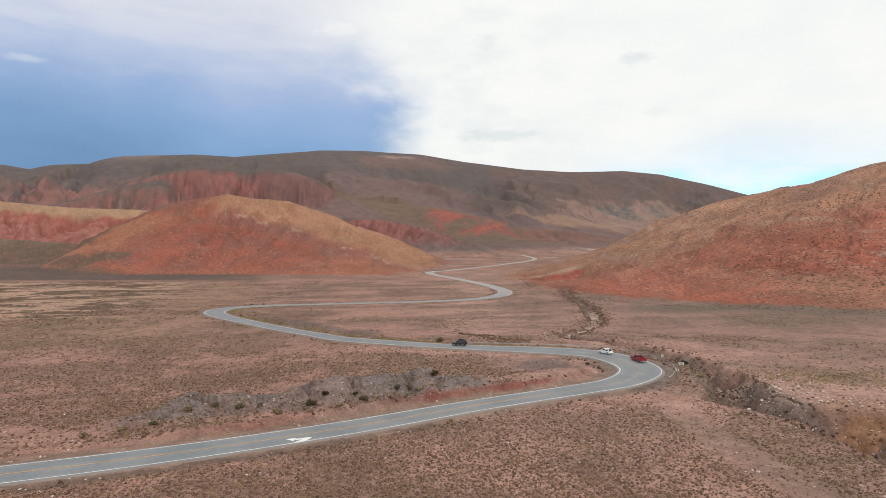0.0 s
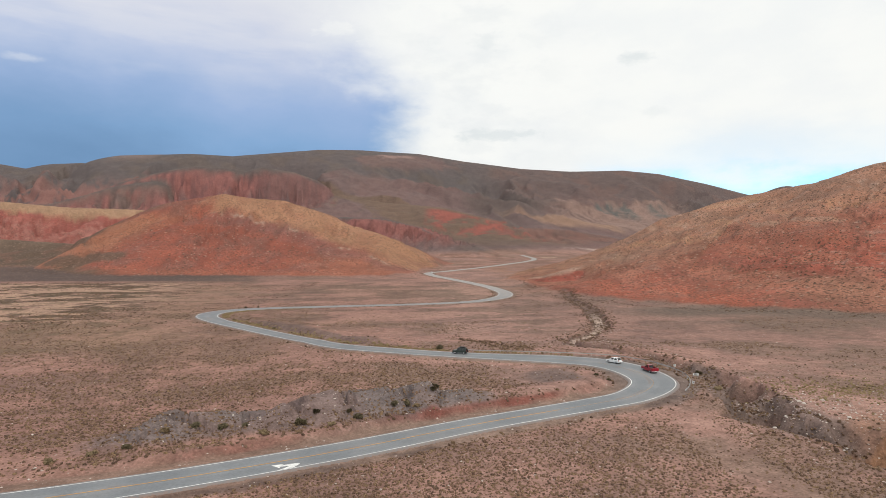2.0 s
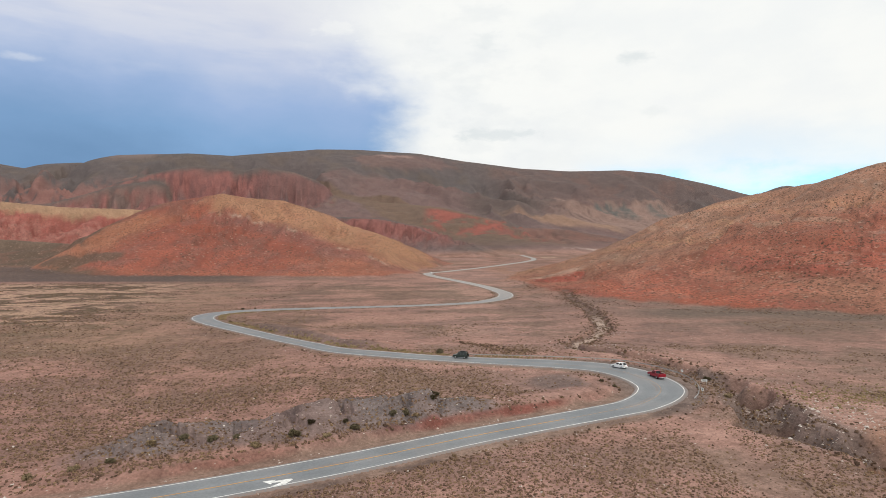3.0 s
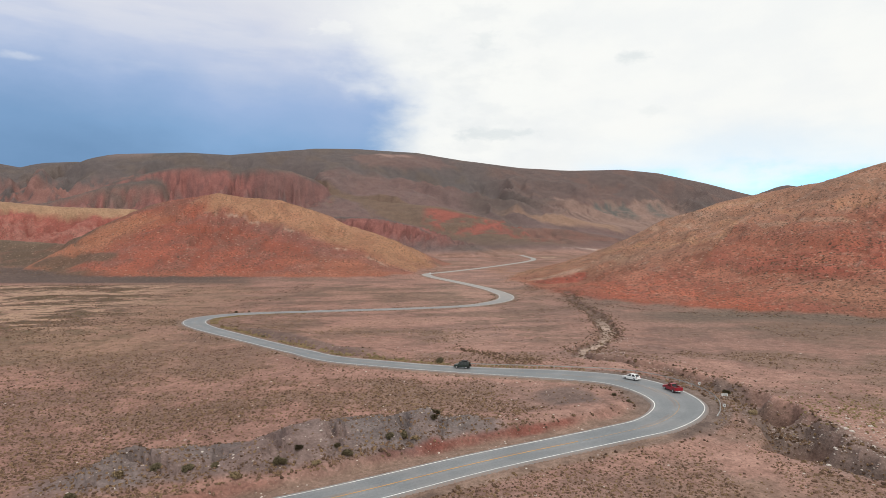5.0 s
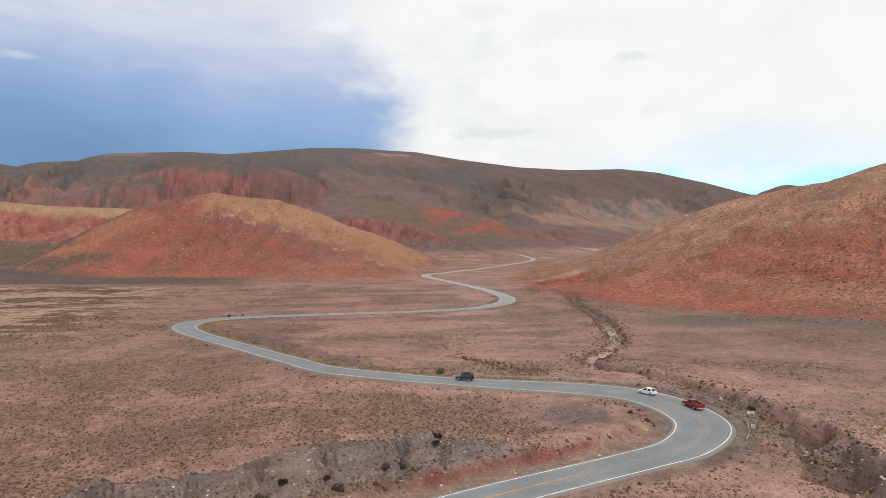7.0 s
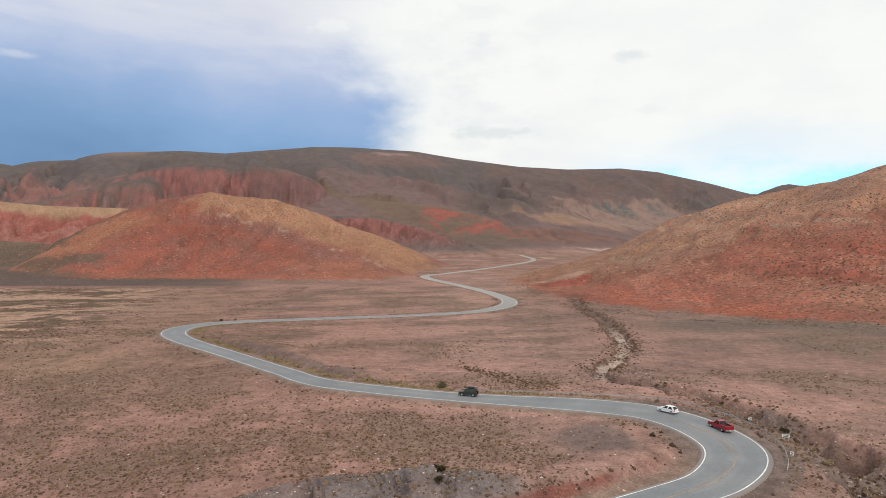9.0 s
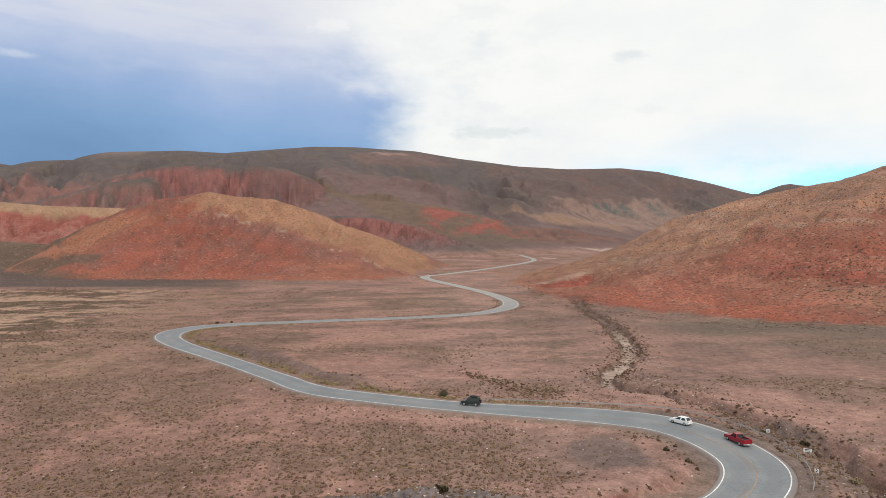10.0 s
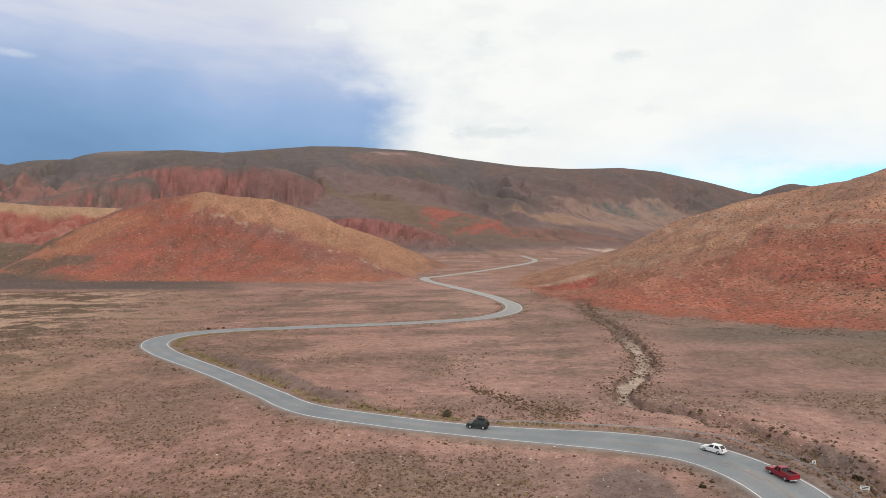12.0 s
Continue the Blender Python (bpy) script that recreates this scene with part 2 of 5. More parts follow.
def spline(pts, gap):
    p = np.array(pts, float)
    p = np.vstack([2 * p[0] - p[1], p, 2 * p[-1] - p[-2]])
    out = []
    for k in range(1, len(p) - 2):
        n = max(2, int(np.linalg.norm(p[k + 1, :2] - p[k, :2]) / gap))
        for u in np.arange(n) / n:
            a, b, c, d = p[k - 1], p[k], p[k + 1], p[k + 2]
            out.append(0.5 * (2 * b + (c - a) * u + (2 * a - 5 * b + 4 * c - d) * u * u + (3 * b - a - 3 * c + d) * u ** 3))
    return np.array(out)


def to_line(x, y, line, reach):
    """Distance from a polyline (inf past reach), index of its nearest point, and the signed side (left is positive)."""
    dist, idx = np.full(x.shape, np.inf), np.zeros(x.shape, int)
    for a in range(0, len(line), 40):
        q = line[a:a + 40]
        sel = np.flatnonzero((x > q[:, 0].min() - reach) & (x < q[:, 0].max() + reach) & (y > q[:, 1].min() - reach) & (y < q[:, 1].max() + reach))
        if not len(sel):
            continue
        for part_sel in np.array_split(sel, max(1, len(sel) // 20000)):
            d = np.hypot(x[part_sel, None] - q[None, :, 0], y[part_sel, None] - q[None, :, 1])
            k = d.argmin(1)
            m = d[np.arange(len(k)), k]
            better = m < dist[part_sel]
            dist[part_sel[better]], idx[part_sel[better]] = m[better], a + k[better]
    tang = np.gradient(line[:, :2], axis=0)
    tx, ty = tang[idx, 0], tang[idx, 1]
    side = np.sign(tx * (y - line[idx, 1]) - ty * (x - line[idx, 0]))
    return dist, idx, side


ROAD_LINE = spline(ROAD, 1.0)
WASH = spline([(95, 470, 5), (87, 405, 5), (82, 338, 6), (68.5, 269, 6), (54.4, 238, 5), (47, 223, 4), (43, 203, 4), (51, 196, 5), (58, 189, 6), (64, 180, 7), (67, 168, 8),
               (68.5, 155, 8), (68, 144, 8), (62, 128, 8), (61.5, 116.5, 8), (69.5, 111, 9), (69, 101, 9), (69, 90, 9), (72, 62, 9)], 1.5)
HAIRPIN = int(np.argmin(np.hypot(ROAD_LINE[:, 0] - 44, ROAD_LINE[:, 1] - 138)))
WEST_BEND = int(np.argmin(np.hypot(ROAD_LINE[:, 0] + 121, ROAD_LINE[:, 1] - 318)))
MOUND = spline([(-52, 104, 9), (-40, 111.5, 10), (-29, 115.5, 10.5), (-22, 120.5, 11), (-15.5, 123, 11), (-9, 125.5, 11), (-2.5, 128.3, 10), (3, 128.2, 8), (6.5, 127, 6)], 1.0)


def relief(x, y):
    """Heights before the road is cut in, and the shares that the colours need."""
    info = {}
    b = base(x, y)
    lift = np.zeros(x.shape)
    crest = np.ones(x.shape)
    for name in RIDGES:
        h, share, where = ridge(name, x, y)
        on = np.flatnonzero(h > 0)
        hs, ss, ws, xs, ys = h[on], share[on], where[on], x[on], y[on]
        # side valleys that run down from the crest
        size, deep = SPURS[name]
        fade = step(0.03, 0.3, ss) * (1 - 0.7 * step(0.75, 1.0, ss))
        drift = 1.3 * fractal(xs, ys, size * 2.0, 3)
        cut = np.clip(np.abs(perlin(ws / size + drift, 0.9 * ss + 3.3)) * 2.2, 0, 1)
        cut2 = np.clip(np.abs(perlin(ws / size * 2.3 + 2 * drift, 2.2 * ss + 8.1)) * 2.2, 0, 1)
        if name in ("left_hill", "right_hill", "left_ridge"):
            cut, cut2 = 1 - cut, 1 - cut2
        if name == "right_hill":
            toe = np.interp(ys, [280, 303, 331, 363, 414, 500, 606, 700, 816, 1005], [300, 222, 140, 98, 70, 58, 58, 80, 130, 225])
            hs = hs * np.clip((xs - toe + 6 * fractal(xs, ys, 40, 3)) / 165, 0, 1) ** 0.9
        if name == "left_hill":
            toe = np.interp(ys, [680, 740, 800, 850, 900], [-435, -490, -530, -575, -620])
            hs = hs * np.clip((xs - toe + 8 * fractal(xs, ys, 50, 3)) / 60, 0, 1)
            end = np.interp(ys, [600, 700, 760, 850, 900], [-24, -26, -24, 5, 30])
            hs = hs * np.clip((end - xs + 5 * fractal(xs, ys, 40, 3)) / 55, 0, 1) ** 0.8
        if name == "far_range":
            deep = deep * (1 - 0.45 * step(-100, 350, xs)) * (1 - 0.8 * np.exp(-((xs + 300) / 260) ** 2))
        hs = hs * (1 - fade * deep * (0.8 * cut + 0.3 * cut2))
        if name in ("right_hill", "left_hill"):
            rill = 1 - np.clip(np.abs(perlin(ws / 19 + 2.0 * drift, 1.6 * ss)) * 2.4, 0, 1)
            hs = hs * (1 - 0.07 * fade * rill * (0.5 + step(-0.2, 0.4, perlin(xs / 90, ys / 90))))
        h[on] = hs
        info[name] = (h, share, where)
        lift = np.maximum(lift, h)
        crest = np.where(h >= lift, share, crest)
    mask = step(1, 25, lift)
    dist = np.hypot(x, y)
    farness = step(900, 1500, dist)
    # gullies, larger on the far range
    lift = lift + mask * (1 - farness) * (2.2 * ridged(x, y, 90, 4) + 1.1 * fractal(x, y, 22, 3) + 0.45 * ridged(x, y, 13, 2)) * step(0, 60, lift) * (0.45 + 0.55 * step(0.02, 0.2, crest))
    lift = lift + mask * farness * (30 * ridged(x, y, 460, 5, 0.55) - 16) * step(10, 200, lift) * (0.03 + 0.72 * step(0.03, 0.4, crest))
    # sharp flutes in the red scarps
    for name, size, tall in (("badlands", 40, 13), ("low_spur", 34, 9), ("red_spur", 26, 8)):
        h, share, where = info[name]
        own = step(-12, 0, h - lift) * step(8, 40, h) * step(0.02, 0.12, share) * step(1.0, 0.7, share)
        lift = lift + own * tall * (ridged(where + 14 * fractal(x, y, 120, 2), share * 40, size, 3) - 0.7)
    # red scarp at the east hill's nose: the ground in front of a short cliff line is lower
    line = 560 + 0.25 * (x - 108) + 5 * fractal(x, y, 18, 2)
    scarp = np.exp(-((x - 108) / 26) ** 4) * step(8, -4, y - line) * step(-75, -35, y - line)
    info["scarp"] = np.exp(-((x - 108) / 26) ** 4) * step(-16, -5, y - line) * step(10, 3, y - line)
    info["lip"] = np.exp(-((x - 108) / 28) ** 4) * step(2, 8, y - line) * step(26, 15, y - line)
    lift = lift * (1 - 0.75 * scarp)
    z = b + lift + (1 - mask) * (0.35 * fractal(x, y, 60, 3) + 0.12 * fractal(x, y, 7, 3))
    info["lift"], info["mask"], info["far"] = lift, mask, farness
    return z, info


def with_details(x, y, z):
    """Mound and wash, then the road bed."""
    near = np.flatnonzero((np.abs(x) < 400) & (y > 0) & (y < 1600))
    xs, ys, zs = x[near], y[near], z[near]
    # spoil mound of grey gravel beside the road
    d, i, _ = to_line(xs, ys, MOUND, 30)
    w = MOUND[i, 2]
    m = np.clip(1 - d / w, 0, 1)
    ends = np.minimum(1, np.minimum(i + 3, len(MOUND) - i + 3) / 12.0)
    mound = m ** 0.8 * ends
    lobes = 1 - 0.72 * np.clip(1 - 3.2 * np.abs(perlin(i / 9.0 + 0.25 * fractal(xs, ys, 8, 2), np.minimum(d, 99) / 22.0)), 0, 1)
    zs = zs + 3.7 * mound * lobes * (1 + 0.5 * fractal(xs, ys, 14, 2)) * np.where(d < w, 1, 0)
    # wash
    d, i, _ = to_line(xs, ys, WASH, 30)
    wob = d + np.where(ys < 190, 3.4, 1.8) * fractal(xs, ys, 9, 3)
    wash = 1 - step(0.35, 0.9, wob / WASH[i, 2])
    wash[~np.isfinite(d)] = 0
    deep = np.interp(WASH[i, 1], [100, 150, 200, 400], [4.6, 3.9, 1.9, 1.0])
    zs = zs - wash * deep * (1 + 0.3 * fractal(xs, ys, 5, 2))
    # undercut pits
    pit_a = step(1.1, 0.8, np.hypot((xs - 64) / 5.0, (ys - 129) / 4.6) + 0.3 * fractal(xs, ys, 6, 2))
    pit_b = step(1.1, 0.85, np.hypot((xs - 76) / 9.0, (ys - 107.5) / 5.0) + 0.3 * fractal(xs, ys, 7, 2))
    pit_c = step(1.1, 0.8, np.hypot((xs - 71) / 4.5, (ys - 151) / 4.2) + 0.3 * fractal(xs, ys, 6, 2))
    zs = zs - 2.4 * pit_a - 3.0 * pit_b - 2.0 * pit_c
    # road bed
    d, i, side = to_line(xs, ys, ROAD_LINE, 25)
    half = ROAD_LINE[i, 2] / 2
    rz = ROAD_Z[i]
    off = np.where(np.isfinite(d), d - half, 99)
    drop = 0.10 + 0.0012 * np.hypot(xs, ys)
    bed = np.where(off < 0.9, rz - drop, rz - 0.06 - 0.05 * np.clip(off - 0.9, 0, 3))
    zs = np.where(off < 40, bed + (zs - bed) * step(2.2, 9.0, off), zs)
    # cut banks: red earth inside the hairpin, dark scree above the western straight
    spot = ROAD_LINE[i, 0]
    wob = off + 1.1 * fractal(xs, ys, 9, 3)
    first = (i < HAIRPIN) & (side > 0)
    bank = np.where(first, step(-60, -30, spot), 0) * step(3.2, 5.4, wob) * step(19, 8, wob)
    second = (i > HAIRPIN) & (i < WEST_BEND) & (side < 0)
    bank2 = np.where(second, step(-14, -34, spot) * step(-102, -80, spot), 0) * step(3.0, 8.0, wob) * step(24, 11, wob)
    zs = zs + 1.3 * bank + 1.8 * bank2
    out = z.copy()
    out[near] = zs
    full = {k: np.zeros(x.shape) for k in ("mound", "wash", "off", "red_bank", "scree", "ditch", "pit", "clay")}
    full["pit"][near], full["clay"][near] = np.maximum(pit_a, pit_c), pit_b
    full["ditch"][near] = np.where((i < HAIRPIN) & (side < 0), 1, 0) * step(1.3, 2.2, wob) * step(4.6, 3.0, wob)
    full["red_bank"][near] = np.where(first, step(-40, -24, spot) * step(40, 26, spot), 0) * step(2.8, 3.5, wob) * step(5.6, 4.6, wob)
    full["scree"][near] = np.where(second, step(-14, -34, spot) * step(-102, -80, spot), 0) * step(2.6, 3.6, wob) * step(11, 7, wob)
    full["off"] += 99
    full["mound"][near], full["wash"][near], full["off"][near] = mound, wash, off
    return out, full


def smooth(v, n):
    pad = np.concatenate([np.full(n, v[0]), v, np.full(n, v[-1])])
    return np.convolve(pad, np.ones(2 * n + 1) / (2 * n + 1), "valid")


ROAD_Z = smooth(np.minimum(relief(ROAD_LINE[:, 0], ROAD_LINE[:, 1])[0], base(ROAD_LINE[:, 0], ROAD_LINE[:, 1]) + 1.5), 25) + 0.25


def ground_height(x, y):
    x, y = np.asarray(x, float), np.asarray(y, float)
    return with_details(x, y, relief(x, y)[0])[0]


# ---- materials ----
def material(name, color, rough=0.8, metal=0.0, vary=0.0, scale=8.0, bump=0.0, spec=0.3):
    m = bpy.data.materials.new(name)
    m.use_nodes = True
    t = m.node_tree
    b = t.nodes["Principled BSDF"]
    b.inputs["Base Color"].default_value = (*color, 1)
    b.inputs["Roughness"].default_value, b.inputs["Metallic"].default_value = rough, metal
    b.inputs["Specular IOR Level"].default_value = spec
    if vary:
        pos = node(t, "ShaderNodeNewGeometry").outputs["Position"]
        big, small = fbm(t, pos, scale * 0.13, 3), fbm(t, pos, scale, 5, 0.65)
        f = math_node(t, "ADD", math_node(t, "MULTIPLY", big, 0.5), math_node(t, "MULTIPLY", small, 0.5))
        dark = tuple(c * (1 - vary) for c in color)
        light = tuple(min(1, c * (1 + vary)) for c in color)
        t.links.new(mix(t, ramp(t, f, 0.32, 0.68), dark, light), b.inputs["Base Color"])
        if bump:
            bp = node(t, "ShaderNodeBump", inp={"Strength": bump, "Distance": 0.05})
            t.links.new(small, bp.inputs["Height"])
            t.links.new(bp.outputs[0], b.inputs["Normal"])
    return m


def ground_material():
    m = bpy.data.materials.new("desert_soil")
    m.use_nodes = True
    t = m.node_tree
    b = t.nodes["Principled BSDF"]
    b.inputs["Roughness"].default_value, b.inputs["Specular IOR Level"].default_value = 0.95, 0.1
    col = node(t, "ShaderNodeAttribute", attribute="soil").outputs["Color"]
    pos = node(t, "ShaderNodeNewGeometry").outputs["Position"]
    wide, mid, fine = fbm(t, pos, 0.035, 5, 0.6), fbm(t, pos, 0.35, 5, 0.65), fbm(t, pos, 2.2, 5, 0.7)
    c = mix(t, 1.0, col, mix(t, ramp(t, wide, 0.3, 0.7), (0.90, 0.90, 0.91), (1.10, 1.09, 1.08)), "MULTIPLY")
    scrub = node(t, "ShaderNodeAttribute", attribute="soil").outputs["Alpha"]
    calm = math_node(t, "SUBTRACT", 1.0, math_node(t, "MULTIPLY", scrub, 0.55))
    c = mix(t, calm, c, mix(t, ramp(t, mid, 0.3, 0.7), (0.76, 0.75, 0.74), (1.22, 1.22, 1.22)), "MULTIPLY")
    c = mix(t, 1.0, c, mix(t, ramp(t, fine, 0.3, 0.7), (0.76, 0.75, 0.74), (1.22, 1.21, 1.20)), "MULTIPLY")
    # scattered pebbles and low dry tufts
    vor = node(t, "ShaderNodeTexVoronoi", inp={"Scale": 0.9})
    t.links.new(pos, vor.inputs["Vector"])
    tuft = math_node(t, "MULTIPLY", ramp(t, vor.outputs["Distance"], 0.30, 0.18), ramp(t, mid, 0.42, 0.58))
    c = mix(t, math_node(t, "MULTIPLY", tuft, 0.5), c, (0.10, 0.075, 0.05))
    vor2 = node(t, "ShaderNodeTexVoronoi", inp={"Scale": 2.3})
    t.links.new(pos, vor2.inputs["Vector"])
    c = mix(t, math_node(t, "MULTIPLY", ramp(t, vor2.outputs["Distance"], 0.16, 0.1), 0.35), c, (0.5, 0.42, 0.37))
    # low scrub and rock crumbs, metres apart, where the soil's alpha asks for them
    for scale, lo, hi, tone, amount, where in ((0.21, 0.22, 0.15, (0.055, 0.042, 0.032), 0.9, ramp(t, mid, 0.36, 0.50)), (0.33, 0.21, 0.14, (0.065, 0.045, 0.035), 0.85, ramp(t, wide, 0.40, 0.55)), (0.36, 0.37, 0.27, (0.085, 0.055, 0.040), 0.7, ramp(t, wide, 0.38, 0.52)), (0.75, 0.42, 0.30, (0.115, 0.075, 0.055), 0.65, ramp(t, mid, 0.40, 0.56)),
                                              (0.24, 0.34, 0.24, (0.50, 0.35, 0.27), 0.45, ramp(t, mid, 0.50, 0.60))):
        dots = node(t, "ShaderNodeTexVoronoi", inp={"Scale": scale})
        t.links.new(pos, dots.inputs["Vector"])
        f = math_node(t, "MULTIPLY", ramp(t, dots.outputs["Distance"], lo, hi), where)
        c = mix(t, math_node(t, "MULTIPLY", math_node(t, "MULTIPLY", f, amount), scrub), c, tone)
    t.links.new(c, b.inputs["Base Color"])
    bp = node(t, "ShaderNodeBump", inp={"Strength": 0.6, "Distance": 0.4})
    t.links.new(math_node(t, "ADD", mid, math_node(t, "MULTIPLY", fine, 0.4)), bp.inputs["Height"])
    t.links.new(bp.outputs[0], b.inputs["Normal"])
    return m


def asphalt_material():
    m = bpy.data.materials.new("worn_asphalt")
    m.use_nodes = True
    t = m.node_tree
    b = t.nodes["Principled BSDF"]
    b.inputs["Roughness"].default_value, b.inputs["Specular IOR Level"].default_value = 0.72, 0.35
    pos = node(t, "ShaderNodeNewGeometry").outputs["Position"]
    wide, fine = fbm(t, pos, 0.12, 5, 0.6), fbm(t, pos, 3.0, 6, 0.7)
    c = mix(t, ramp(t, wide, 0.3, 0.7), (0.186, 0.196, 0.206), (0.248, 0.256, 0.263))
    c = mix(t, 1.0, c, mix(t, ramp(t, fine, 0.3, 0.7), (0.85, 0.85, 0.85), (1.14, 1.14, 1.14)), "MULTIPLY")
    patch = math_node(t, "MULTIPLY", ramp(t, fbm(t, pos, 0.06, 4, 0.6), 0.48, 0.66), 0.4)
    c = mix(t, patch, c, (0.25, 0.225, 0.215))
    track = node(t, "ShaderNodeAttribute", attribute="across").outputs["Fac"]
    lane = math_node(t, "ABSOLUTE", math_node(t, "SUBTRACT", math_node(t, "ABSOLUTE", track, 0.0), 0.5))
    c = mix(t, math_node(t, "MULTIPLY", ramp(t, lane, 0.30, 0.16), 0.30), c, (0.155, 0.164, 0.172))
    trail = math_node(t, "MULTIPLY", ramp(t, math_node(t, "ABSOLUTE", math_node(t, "SUBTRACT", track, 0.16), 0.0), 0.10, 0.02), ramp(t, fbm(t, pos, 0.05, 4, 0.6), 0.46, 0.60))
    c = mix(t, math_node(t, "MULTIPLY", trail, 0.6), c, (0.22, 0.165, 0.14))
    # the road turns pale past the second bend
    along = node(t, "ShaderNodeSeparateXYZ")
    t.links.new(pos, along.inputs[0])
    c = mix(t, math_node(t, "MULTIPLY", ramp(t, along.outputs[1], 300, 520), 0.75), c, (0.36, 0.325, 0.30))
    dust = math_node(t, "MULTIPLY", ramp(t, math_node(t, "ABSOLUTE", track, 0.0), 0.9, 1.08), ramp(t, fine, 0.3, 0.6))
    c = mix(t, math_node(t, "MULTIPLY", dust, 0.7), c, (0.26, 0.17, 0.13))
    t.links.new(c, b.inputs["Base Color"])
    bp = node(t, "ShaderNodeBump", inp={"Strength": 0.3, "Distance": 0.02})
    t.links.new(fine, bp.inputs["Height"])
    t.links.new(bp.outputs[0], b.inputs["Normal"])
    return m


SOIL = ground_material()
ASPHALT = asphalt_material()
WHITE_LINE = material("white_road_paint", (0.74, 0.73, 0.70), 0.6, vary=0.28, scale=2)
YELLOW_LINE = material("yellow_road_paint", (0.52, 0.29, 0.10), 0.6, vary=0.25, scale=4)

FADED_LINE = material("faded_yellow_road_paint", (0.335, 0.245, 0.175), 0.65, vary=0.35, scale=3)


# ---- mesh helpers ----
def mesh_ob(name, verts, faces, mat, parent=None):
    me = bpy.data.meshes.new(name)
    me.from_pydata([tuple(v) for v in verts], [], [tuple(f) for f in faces])
    me.materials.append(mat)
    ob = new(name, me)
    if parent:
        ob.parent = parent
    return ob


def big_mesh(name, verts, quads, mat, smooth_faces=True):
    """A large mesh from arrays; faces all have the same number of corners."""
    me = bpy.data.meshes.new(name)
    n, k = quads.shape
    me.vertices.add(len(verts))
    me.vertices.foreach_set("co", np.ascontiguousarray(verts, dtype=np.float32).ravel())
    me.loops.add(n * k)
    me.loops.foreach_set("vertex_index", np.ascontiguousarray(quads, dtype=np.int32).ravel())
    me.polygons.add(n)
    me.polygons.foreach_set("loop_start", np.arange(n, dtype=np.int32) * k)
    me.polygons.foreach_set("loop_total", np.full(n, k, dtype=np.int32))
    me.polygons.foreach_set("use_smooth", np.full(n, smooth_faces, dtype=bool))
    me.update(calc_edges=True)
    me.materials.append(mat)
    return new(name, me)


def blend(c, mask, color):
    return c + mask[:, None] * (np.array(color)[None] - c)


PINK, GREYBROWN, OLIVE = (0.385, 0.215, 0.170), (0.305, 0.183, 0.150), (0.235, 0.165, 0.110)
DARK, GREY = (0.125, 0.097, 0.088), (0.208, 0.170, 0.164)


